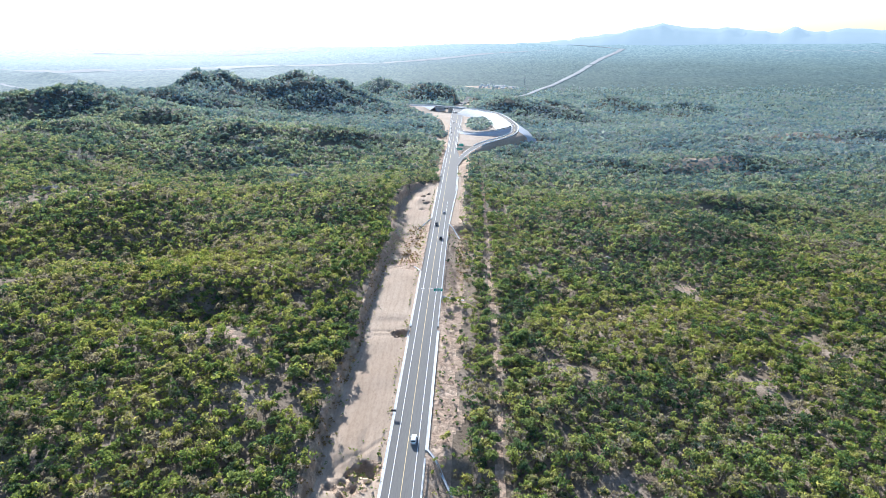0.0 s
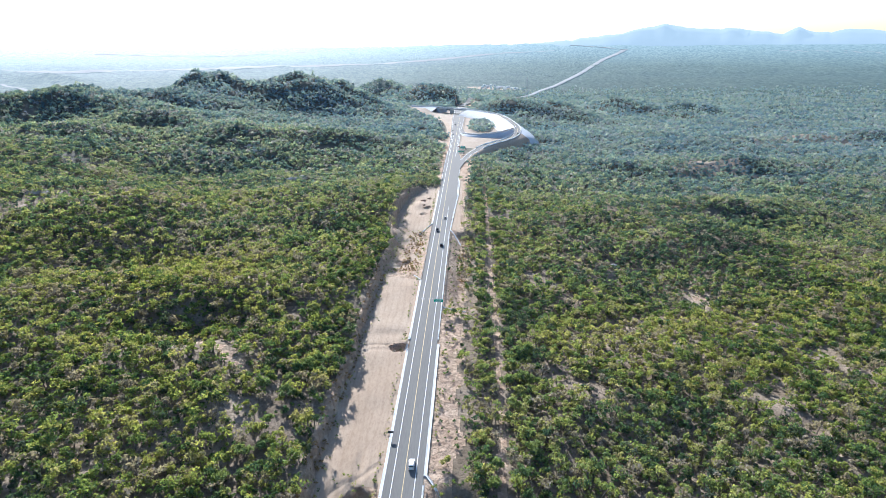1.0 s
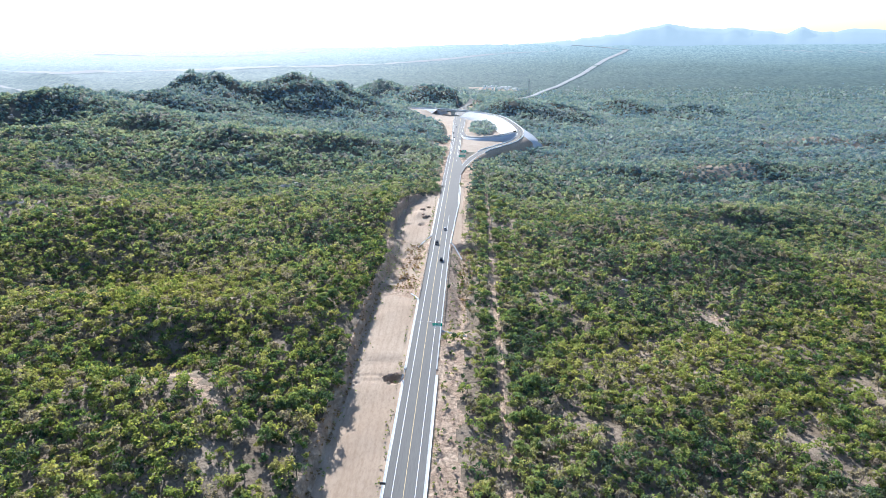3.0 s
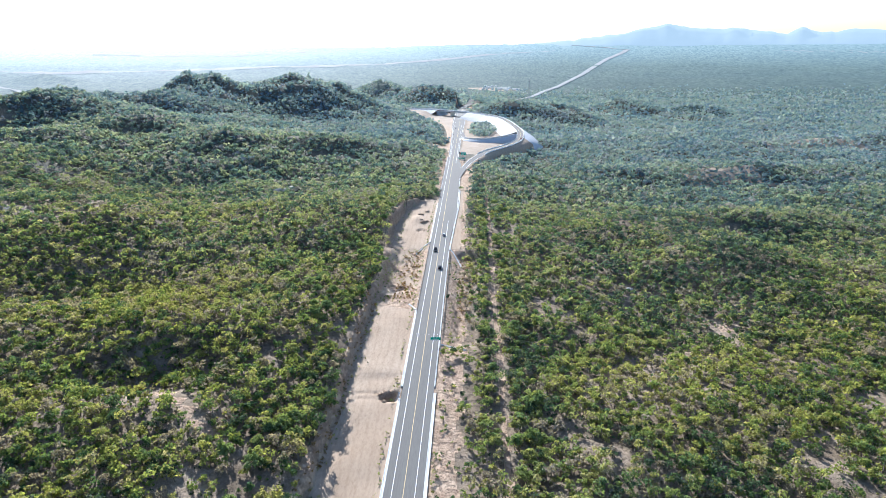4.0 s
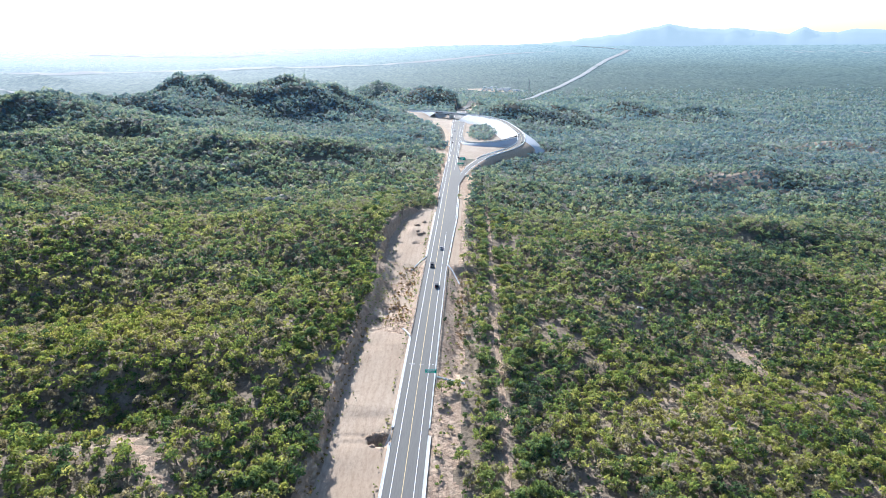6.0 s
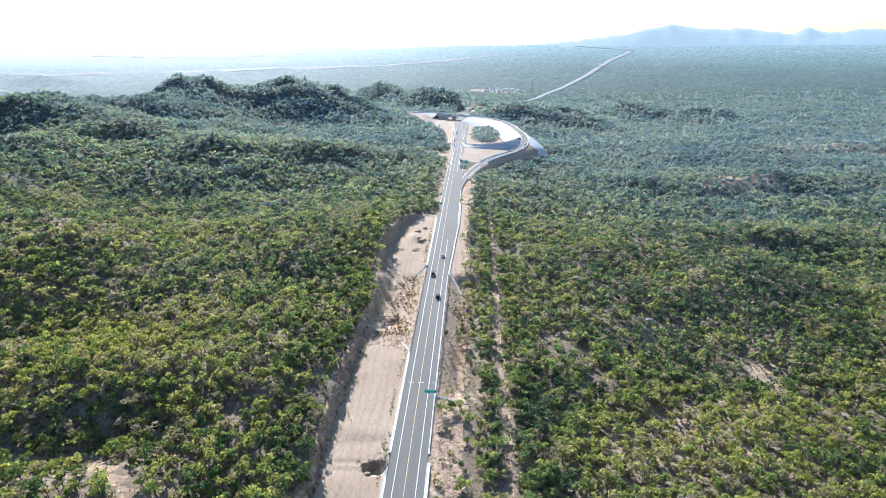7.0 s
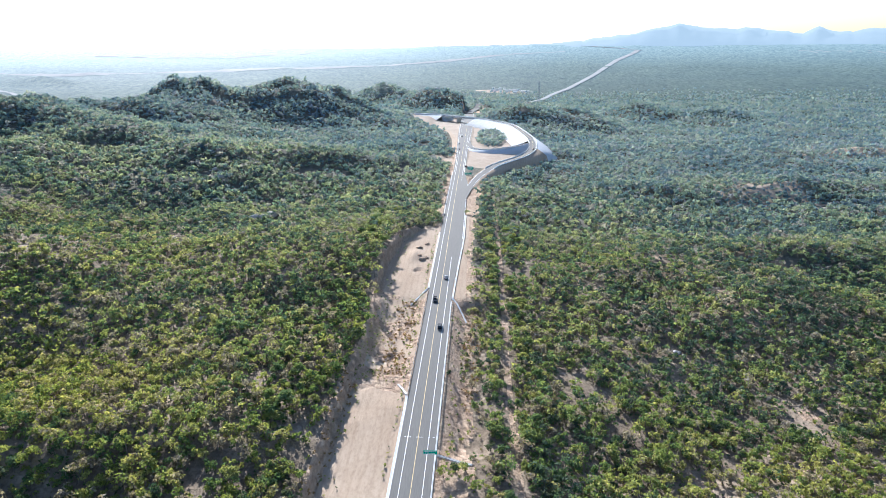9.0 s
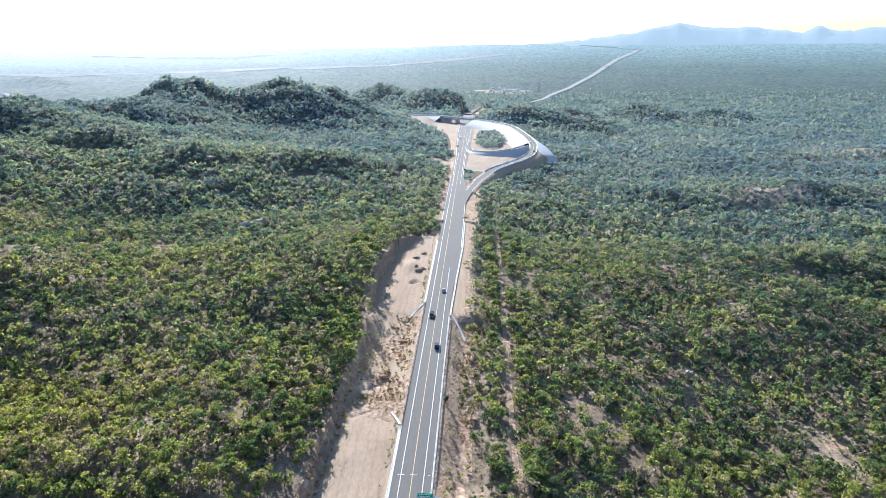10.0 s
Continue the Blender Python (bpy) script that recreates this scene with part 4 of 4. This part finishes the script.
# far ranges
az = np.radians(np.arange(-4.0, 40.0, 0.2))
deg = np.degrees(az)
crest = np.interp(deg, (-4, 1, 8.4, 13.1, 16.4, 18.9, 21.4, 24.3, 25.4, 26.3, 27.4, 28.6, 29.8, 32, 36, 40), (150, 172, 215, 268, 328, 294, 290, 264, 250, 294, 268, 252, 280, 266, 275, 250))
crest = crest + 5 * vnoise(deg, deg * 0, 0.7, 51) + 3 * vnoise(deg, deg * 0, 0.3, 52)
rows_ = []
for k, (rad, share) in enumerate(((4520, -0.25), (4600, 0.25), (4680, 0.55), (4760, 0.8), (4830, 1.0), (4870, 0.3))):
    zz = 150 + (crest - 150) * share * (1 + (0.18 * vnoise(deg, deg * 0 + k * 3, 0.9, 53 + k) if 0 < k < 4 else 0))
    rows_.append(np.stack([20 + rad * np.sin(az), 40 + rad * np.cos(az), zz], 1))
vv = np.concatenate(rows_)
n_ = len(az)
ff = [(k * n_ + i, k * n_ + i + 1, (k + 1) * n_ + i + 1, (k + 1) * n_ + i) for k in range(5) for i in range(n_ - 1)]
tagged(mesh_ob("backdrop", vv.tolist(), ff, M_RANGE, None, True), "mountain range on the horizon in pale blue painted haze", "mountains", kind="structure")

# ---- vehicles ----
M_TYRE = material("black tyre rubber", 0.85)[0]
M_TYRE.node_tree.nodes["Principled BSDF"].inputs["Base Color"].default_value = (0.015, 0.015, 0.016, 1)
M_GLASS = material("tinted car glass", 0.06)[0]
M_GLASS.node_tree.nodes["Principled BSDF"].inputs["Base Color"].default_value = (0.012, 0.015, 0.018, 1)
M_GLASS.node_tree.nodes["Principled BSDF"].inputs["Specular IOR Level"].default_value = 0.7
M_LAMP = material("red tail lamp", 0.2)[0]
M_LAMP.node_tree.nodes["Principled BSDF"].inputs["Base Color"].default_value = (0.4, 0.01, 0.01, 1)
M_HEAD = material("clear head lamp", 0.1)[0]
M_HEAD.node_tree.nodes["Principled BSDF"].inputs["Base Color"].default_value = (0.7, 0.72, 0.74, 1)


def paint(name, c):
    m = mottled(name, c, tuple(0.93 * q for q in c), tuple(0.75 * q for q in c), 0.8, 9.0, 0.3, rel=0.0, dist=0.0, amount=0.3)
    m.node_tree.nodes["Principled BSDF"].inputs["Coat Weight"].default_value = 0.6
    return m


M_CARWHITE, M_CARDARK, M_CARGREY = paint("white car paint", (0.75, 0.75, 0.74)), paint("black car paint", (0.02, 0.021, 0.024)), paint("silver car paint", (0.42, 0.43, 0.44))


def profile_solid(name, outline, half, mat, parent, tuck=0.9, label="", bev=0.05):
    """Body from a side outline of (y, z, share of the half width)."""
    bm = bmesh.new()
    sides = []
    for s in (-1, 1):
        sides.append([bm.verts.new((s * half * w, y, z)) for y, z, w in outline])
    n = len(outline)
    for i in range(n):
        bm.faces.new((sides[0][i], sides[0][(i + 1) % n], sides[1][(i + 1) % n], sides[1][i]))
    bm.faces.new(sides[0][::-1])
    bm.faces.new(sides[1])
    bmesh.ops.recalc_face_normals(bm, faces=bm.faces)
    bmesh.ops.bevel(bm, geom=bm.edges[:], offset=bev, segments=2, affect="EDGES")
    return part(name, bm, mat, parent, label)


def quad(name, pts, mat, parent):
    bm = bmesh.new()
    fa = bm.faces.new([bm.verts.new(p) for p in pts])
    r = bmesh.ops.extrude_face_region(bm, geom=[fa])
    fa.normal_update()
    nn = fa.normal.copy()
    bmesh.ops.translate(bm, vec=nn * 0.03, verts=[e for e in r["geom"] if isinstance(e, bmesh.types.BMVert)])
    bmesh.ops.recalc_face_normals(bm, faces=bm.faces)
    return part(name, bm, mat, parent)


def car(kind, mat, label):
    """Points along +y, stands on z = 0."""
    c = empty(kind, label, "car" if kind != "pickup_truck" else "truck", "vehicles on the road")
    L, W, top = {"sedan": (4.5, 0.88, 1.45), "suv": (4.7, 0.95, 1.75), "pickup_truck": (5.4, 0.97, 1.8)}[kind]
    h = L / 2
    belt = 0.95 if kind == "sedan" else 1.1
    profile_solid("body", [(-h, 0.35, 0.92), (-h, belt - 0.05, 0.94), (-h + 0.3, belt, 0.97), (h - 1.3, belt, 0.97), (h - 0.25, belt - 0.2, 0.92), (h, belt - 0.4, 0.88), (h, 0.35, 0.88), (0, 0.28, 1.0)], W, mat, c, bev=0.06)
    if kind == "sedan":
        g0, g1, r0, r1 = -h + 0.55, h - 1.25, -h + 1.25, h - 2.15
    elif kind == "suv":
        g0, g1, r0, r1 = -h + 0.12, h - 1.2, -h + 0.45, h - 2.0
    else:
        g0, g1, r0, r1 = -0.55, h - 1.4, -0.35, h - 2.2
    cabin = profile_solid("cabin", [(g0, belt - 0.02, 0.93), (r0, top, 0.76), (r1, top, 0.76), (g1, belt - 0.02, 0.93)], W, mat, c, bev=0.05)
    e = 0.012
    wb, wt = W * 0.86, W * 0.70
    quad("windscreen", [(-wb, g1 + e - 0.06, belt + 0.06), (wb, g1 + e - 0.06, belt + 0.06), (wt, r1 + e + 0.07, top - 0.06), (-wt, r1 + e + 0.07, top - 0.06)], M_GLASS, cabin)
    quad("rear_window", [(wb, g0 - e + 0.04, belt + 0.08), (-wb, g0 - e + 0.04, belt + 0.08), (-wt, r0 - e - 0.04, top - 0.08), (wt, r0 - e - 0.04, top - 0.08)], M_GLASS, cabin)
    for s in (-1, 1):
        pts = [(s * W * 0.925, g0 + 0.3, belt + 0.05), (s * W * 0.925, g1 - 0.35, belt + 0.05), (s * W * 0.785, r1 - 0.1, top - 0.1), (s * W * 0.785, r0 + 0.15, top - 0.1)]
        quad("side_window", pts if s > 0 else pts[::-1], M_GLASS, cabin)
        box("headlight", s * W * 0.55 - 0.16, s * W * 0.55 + 0.16, h - 0.06, h + 0.015, 0.6, 0.72, M_HEAD, c, "clear headlight")
        box("tail_light", s * W * 0.72 - 0.12, s * W * 0.72 + 0.12, -h - 0.015, -h + 0.06, 0.7, 0.9, M_LAMP, c, "red tail light")
        box("mirror", s * (W + 0.1) - 0.1, s * (W + 0.1) + 0.1, g1 - 0.5, g1 - 0.35, belt, belt + 0.14, mat, c, bev=0.02)
        for yy in (-h + 0.85, h - 0.85):
            bm = bmesh.new()
            tube(bm, (s * (W - 0.2), yy, 0.33), (s * (W + 0.01), yy, 0.33), 0.33, 0.33, 16)
            wheel = part("wheel", bm, M_TYRE, c, "black tyre")
            bm = bmesh.new()
            tube(bm, (s * (W - 0.05), yy, 0.33), (s * (W + 0.025), yy, 0.33), 0.2, 0.18, 12)
            part("rim", bm, M_STEEL, wheel)
    if kind == "pickup_truck":
        box("bed_floor", -W * 0.85, W * 0.85, -h + 0.1, g0 - 0.1, belt + 0.005, belt + 0.03, M_TYRE, c, "dark open load bed")
        for s in (-1, 1):
            box("bed_side", s * W * 0.9 - 0.06, s * W * 0.9 + 0.06, -h + 0.05, g0, belt - 0.05, belt + 0.22, mat, c, bev=0.02)
        box("tailgate", -W * 0.85, W * 0.85, -h + 0.02, -h + 0.1, belt - 0.05, belt + 0.22, mat, c, bev=0.02)
    return c


def place(c, x, y, z, heading, tilt=0.0):
    c.matrix_basis = pose(x, y, z, tilt, 0, heading)
    return c


def lane(c, x, y, heading=0):
    s = math.degrees(math.atan(float(grade(y + 2) - grade(y - 2)) / 4))
    return place(c, x, y, float(grade(y)) + 0.06 - abs(x) * 0.009 + 0.005, heading, s if heading == 0 else -s)


lane(car("suv", M_CARWHITE, "white hatchback driving on the grey highway"), 1.9, 176.5)
lane(car("sedan", M_CARGREY, "silver sedan with dark windows on the highway"), 2.0, 434)
lane(car("suv", M_CARDARK, "black sport utility car on the highway"), 2.3, 375)
lane(car("pickup_truck", M_CARDARK, "black pickup truck coming along the highway"), -1.9, 404, 180)
sed = car("sedan", M_CARDARK, "small dark sedan far along the highway")
lane(sed, 6.0, 752)
for x, y, hd in ((-4.2, 868, 180), (-6.2, 915, 180), (-4.5, 985, 180)):
    o = copy_thing(sed, pose(x, y, float(grade(y)) + 0.05, 0, 0, hd))
wsed = car("sedan", M_CARWHITE, "small white sedan far along the road")
lane(wsed, -4.6, 1005, 180)
for i, side, flip in ((np.argmin(np.hypot(LOOP[:, 0] - 88, LOOP[:, 1] - 915)), 1.9, 0), (np.argmin(np.hypot(LOOP[:, 0] - 80, LOOP[:, 1] - 845)), -1.8, 180)):
    t_ = LOOP[i + 1] - LOOP[i - 1]
    hd = math.degrees(math.atan2(-t_[0], t_[1])) + flip
    nx_, ny_ = t_[1] / np.hypot(t_[0], t_[1]), -t_[0] / np.hypot(t_[0], t_[1])
    copy_thing(sed if flip else wsed, pose(LOOP[i, 0] + nx_ * side, LOOP[i, 1] + ny_ * side, LOOP[i, 2] + 0.06, 0, 0, hd))

# ---- signs ----
M_GREEN = mottled("green sign sheeting", (0.0, 0.34, 0.2), (0.0, 0.38, 0.23), (0.0, 0.27, 0.16), 0.6, 6.0, 0.4, rel=0.0, dist=0.0, amount=0.3)


def road_sign(label, base, reach, w, h, up, lines, two_posts=False):
    """Panel facing the oncoming camera side, with illegible text as bars."""
    s = empty("road_sign", label, "road sign", "green road signs")
    bx, by, bz = base
    cx = bx + reach
    posts = (cx - w * 0.35, cx + w * 0.35) if two_posts else (bx,)
    for px_ in posts:
        bm = bmesh.new()
        tube(bm, (px_, by + 0.15, bz - 0.5), (px_, by + 0.15, bz + up + h * 0.9), 0.16, 0.11, 10)
        part("post", bm, M_STEEL, s, "grey steel post")
    if not two_posts:
        for zz in (0.25, 0.75):
            bm = bmesh.new()
            tube(bm, (bx, by + 0.15, bz + up + h * zz), (cx - w / 2 + 0.2, by + 0.15, bz + up + h * zz), 0.08, 0.07, 8)
            part("arm", bm, M_STEEL, s)
    panel = box("panel", cx - w / 2, cx + w / 2, by - 0.04, by + 0.04, bz + up, bz + up + h, M_GREEN, s, "green sign panel")
    for row, (a, b) in enumerate(lines):
        zc = bz + up + h * (1 - (row + 0.75) / (len(lines) + 0.5))
        xx = a
        k = 0
        while xx < b:
            ww = (0.10, 0.16, 0.07, 0.13)[k % 4] * w
            box("text_bar", cx - w / 2 + xx * w, cx - w / 2 + min(xx * w + ww, b * w), by - 0.055, by - 0.042, zc - 0.09 * h, zc + 0.09 * h, M_WHITE, panel, "white bar of illegible text")
            xx += ww / w + 0.035
            k += 1
    for zz in (0.03, 0.97):
        box("border", cx - w / 2 + 0.06, cx + w / 2 - 0.06, by - 0.05, by - 0.042, bz + up + h * zz - 0.035, bz + up + h * zz + 0.035, M_WHITE, panel)
    return s


road_sign("green overhead road sign on a steel arm above the lane", (7.2, 281, float(grade(281)) - 0.4), -2.0, 4.2, 1.5, 6.2, ((0.08, 0.9), (0.12, 0.86)))
road_sign("large green direction sign on an arm at the junction", (13.4, 716, float(grade(716)) - 0.6), -2.5, 5.0, 3.0, 4.2, ((0.1, 0.8), (0.15, 0.9), (0.1, 0.6)))
road_sign("low green direction sign on two posts at the fork", (7.5, 700, float(grade(700)) - 0.3), 1.5, 6.0, 1.6, 2.2, ((0.1, 0.9), (0.15, 0.7)), True)
# sign assumed from a small dark mark at the road edge
small = empty("small_sign", "small dark sign on a thin post", "road sign")
gz = float(grade(190))
bm = bmesh.new()
tube(bm, (-6.9, 190, gz - 0.4), (-6.9, 190, gz + 2.6), 0.05, 0.05, 8)
part("post", bm, M_STEEL, small)
box("panel", -7.4, -5.6, 189.9, 189.94, gz + 1.6, gz + 2.5, M_DARK, small, "dark sign panel", 0.01)

# ---- lattice tower and settlement on the plain ----
tower = empty("lattice_tower", "grey steel lattice radio tower among the trees", "tower")
tx, ty = 188.0, 1921.0
tz = float(ground(tx, ty)) - 0.5
for sx in (-1, 1):
    for sy in (-1, 1):
        bm = bmesh.new()
        tube(bm, (tx + sx * 3.2, ty + sy * 3.2, tz), (tx + sx * 0.8, ty + sy * 0.8, tz + 62), 0.4, 0.25, 6)
        part("leg", bm, M_STEEL, tower)
for k in range(9):
    z0, z1 = tz + k * 6.6, tz + (k + 1) * 6.6
    w0, w1 = 3.2 - 2.4 * k * 6.6 / 62, 3.2 - 2.4 * (k + 1) * 6.6 / 62
    for a, b in (((-1, -1), (1, -1)), ((1, -1), (-1, -1)), ((-1, 1), (-1, -1)), ((1, -1), (1, 1))):
        bm = bmesh.new()
        tube(bm, (tx + a[0] * w0, ty + a[1] * w0, z0), (tx + b[0] * w1, ty + b[1] * w1, z1), 0.22, 0.22, 4)
        part("brace", bm, M_STEEL, tower)
hr = random.Random(8)


def house(x, y, w, d, h):
    o = empty("house", "small pale flat-roofed house far off on the plain", "house", "houses on the plain")
    z = float(ground(x, y)) - 1
    box("wall", x - w / 2, x + w / 2, y - d / 2, y + d / 2, z, z + h, M_WHITE, o)
    box("roof", x - w / 2 - 0.3, x + w / 2 + 0.3, y - d / 2 - 0.3, y + d / 2 + 0.3, z + h, z + h + 0.5, M_CONC, o)


for i in range(26):
    house(hr.uniform(60, 200), 2330 + hr.uniform(-45, 60), hr.uniform(7, 14), hr.uniform(7, 12), hr.uniform(5, 8))

# ---- boulders, single trees, cacti ----
M_ROCK = mottled("weathered grey granite", (0.38, 0.35, 0.33), (0.46, 0.43, 0.4), (0.22, 0.2, 0.18), 0.25, 2.0, rel=0.8, dist=0.3, amount=0.7)


def boulder(x, y, r, seed, label, mat=M_ROCK):
    bm = bmesh.new()
    bmesh.ops.create_icosphere(bm, subdivisions=3, radius=1.0)
    for w in bm.verts:
        q = w.co.normalized()
        k = 1 + 0.35 * noise.noise(q * 1.3 + Vector((seed * 7.1, 0, 0))) + 0.14 * noise.noise(q * 3.7 + Vector((0, seed * 3.3, 0)))
        w.co = Vector((q.x * r * 1.2 * k, q.y * r * k, q.z * r * 0.62 * k))
    o = part("boulder", bm, mat, None)
    o.location = (x, y, float(ground(x, y)) + r * 0.18)
    o.rotation_euler = (0, 0, seed * 1.7)
    tagged(o, label, "boulder", "boulders in the scrub")


rr_ = random.Random(5)
for k, (x, y, r, n) in enumerate(((-131, 521, 5.5, 4), (-195, 612, 3.6, 6), (-100, 360, 1.8, 4), (-268, 398, 3.2, 4), (-168, 510, 2.4, 3), (-222, 640, 3.0, 14), (-205, 628, 2.2, 8), (112, 384, 1.6, 3), (150, 448, 1.6, 3), (-112, 238, 1.6, 4))):
    for i in range(n):
        s = 1 if i == 0 else rr_.uniform(0.35, 0.75)
        boulder(x + (0 if i == 0 else rr_.uniform(-2.2, 2.2) * r), y + (0 if i == 0 else rr_.uniform(-1.5, 1.5) * r), r * s, k * 10 + i, "weathered pale grey granite boulder in the scrub")

for k, (x, y, r) in enumerate(((-13.5, 463, 1.9), (-11.5, 466, 1.3), (-15.5, 468, 1.1), (-17, 484, 1.7), (-13, 492, 1.5), (-12.5, 247, 1.0), (-9.5, 253, 0.9), (-14, 252, 0.7), (-16, 160, 1.3), (-11, 158, 1.0), (-18, 355, 1.2), (-14, 384, 1.0))):
    boulder(x, y, r, 200 + k, "broken earth-stained rock on the graded bench", M_CUT)


def tree_kind(seed, height, spread, tone):
    """Small thorn tree: tapered trunk, forking limbs, a loose crown of leaf sprays."""
    r = random.Random(seed)
    gen = np.random.default_rng(seed)
    t = empty("thorn_tree", "small round-crowned green thorn tree in dry soil", "tree", "single thorn trees")
    bm = bmesh.new()
    fork = Vector((r.uniform(-0.2, 0.2), r.uniform(-0.2, 0.2), height * 0.3))
    tube(bm, (0, 0, -0.4), fork, 0.17, 0.12, 7)
    tips = []
    for i in range(6):
        a = i * 1.05 + r.uniform(-0.3, 0.3)
        tip = Vector((math.cos(a) * spread * r.uniform(0.3, 0.42), math.sin(a) * spread * r.uniform(0.3, 0.42), height * r.uniform(0.55, 0.85)))
        tube(bm, fork, tip, 0.085, 0.03, 5)
        mid = fork.lerp(tip, 0.6)
        tip2 = mid + Vector((r.uniform(-0.6, 0.6), r.uniform(-0.6, 0.6), height * 0.2))
        tube(bm, mid, tip2, 0.045, 0.02, 4)
        tips += [tip, tip2]
    part("trunk", bm, M_BARK, t, "grey forked trunk")
    pts, n = [], 0
    clumps = tips + [Vector((r.gauss(0, spread * 0.16), r.gauss(0, spread * 0.16), height * r.uniform(0.7, 0.95))) for _ in range(5)]
    for c in clumps:
        m = 34
        d = gen.normal(size=(m, 3))
        d /= np.linalg.norm(d, axis=1)[:, None]
        cc = np.array(c) + d * gen.uniform(0.3, 1.0, (m, 1)) * spread * np.array((0.2, 0.2, 0.14))
        nr = d + 0.8 * gen.normal(size=(m, 3))
        nr /= np.linalg.norm(nr, axis=1)[:, None]
        u = np.cross(nr, gen.normal(size=(m, 3)))
        u /= np.linalg.norm(u, axis=1)[:, None]
        w = np.cross(nr, u)
        a = gen.uniform(0.28, 0.6, (m, 1))
        pts.append(np.stack([cc - u * a * 0.5 - w * a * 0.5, cc + u * a * 0.5 - w * a * 0.35, cc + w * a * 0.8], 1).reshape(-1, 3))
    v = np.concatenate(pts)
    crown = mesh_ob("crown", v.tolist(), [(i, i + 1, i + 2) for i in range(0, len(v), 3)], M_LEAF, t)
    at = crown.data.attributes.new("tone", "FLOAT", "POINT")
    at.data.foreach_set("value", np.full(len(v), tone, np.float32))
    hz = crown.data.attributes.new("leaf_haze", "FLOAT", "POINT")
    hz.data.foreach_set("value", np.full(len(v), 0.08, np.float32))
    return t


kinds = [tree_kind(60 + i, h, s, tn) for i, (h, s, tn) in enumerate(((4.2, 4.6, 0.42), (5.0, 5.6, 0.3), (3.4, 3.8, 0.62), (4.6, 5.0, 0.5), (3.8, 4.4, 0.7), (3.0, 3.4, 0.85)))]
used = 0
tr = random.Random(21)
for i in range(420):
    if used >= 230:
        break
    y = tr.uniform(132, 560)
    side = tr.random()
    x = tr.uniform(24.5, 46) if side < 0.6 else tr.uniform(-56, -36)
    if abs(x - 32) < 2.6:
        continue
    m = pose(x, y, float(ground(x, y)), 0, 0, tr.uniform(0, 360)) @ Matrix.Scale(tr.uniform(0.75, 1.25), 4)
    if used < len(kinds):
        kinds[used].matrix_basis = m
    else:
        o = copy_thing(kinds[used % len(kinds)], m)
        s_ = tr.uniform(0.75, 1.25)
        o.scale = (s_, s_, s_)
    used += 1

# low bushes on the dry verge
p = np.stack([rng.uniform(8.2, 24, 520), rng.uniform(130, 560, 520)], 1)
p = p[(p[:, 1] < 400) | (p[:, 0] > 15)]
p = np.column_stack([p, ground(p[:, 0], p[:, 1])])
leaf_cloud("verge_bush", p, rng.uniform(0.6, 2.0, len(p)), rng.uniform(0.1, 1.0, len(p)), 26, 0.3, "low dry grey-green bushes on the verge")
p = np.stack([rng.uniform(-29, -8, 150), rng.uniform(330, 412, 150)], 1)
p = np.concatenate([p, np.stack([rng.normal(-15, 4, 70), rng.normal(160, 5, 70)], 1), np.stack([rng.normal(-26.5, 1.4, 160), rng.uniform(130, 520, 160)], 1), np.stack([rng.uniform(-9.5, -7.8, 160), rng.uniform(130, 520, 160)], 1)])
p = np.column_stack([p, ground(p[:, 0], p[:, 1])])
leaf_cloud("verge_bush", p, rng.uniform(0.4, 1.5, len(p)), rng.uniform(0.2, 1.0, len(p)), 22, 0.3, "low dry brush in the gully and along the bench")

# dry ochre brush along the foot of the fill, and in the gully
M_DRY = foliage("dry ochre brush", ((0.2, 0.13, 0.06), (0.27, 0.18, 0.085)), 0.3)
for x0, x1, y0, y1, n in ((13, 21, 318, 400, 90), (-20, -10, 335, 405, 120), (-31, -27, 150, 330, 150)):
    p = np.stack([rng.uniform(x0, x1, n), rng.uniform(y0, y1, n)], 1)
    p = np.column_stack([p, ground(p[:, 0], p[:, 1])])
    ob = leaf_cloud("dry_brush", p, rng.uniform(0.6, 2.0, n), rng.uniform(0, 1, n), 26, 0.26, "dry ochre brush on the bare slope", False, 0.3)
    ob.data.materials[0] = M_DRY
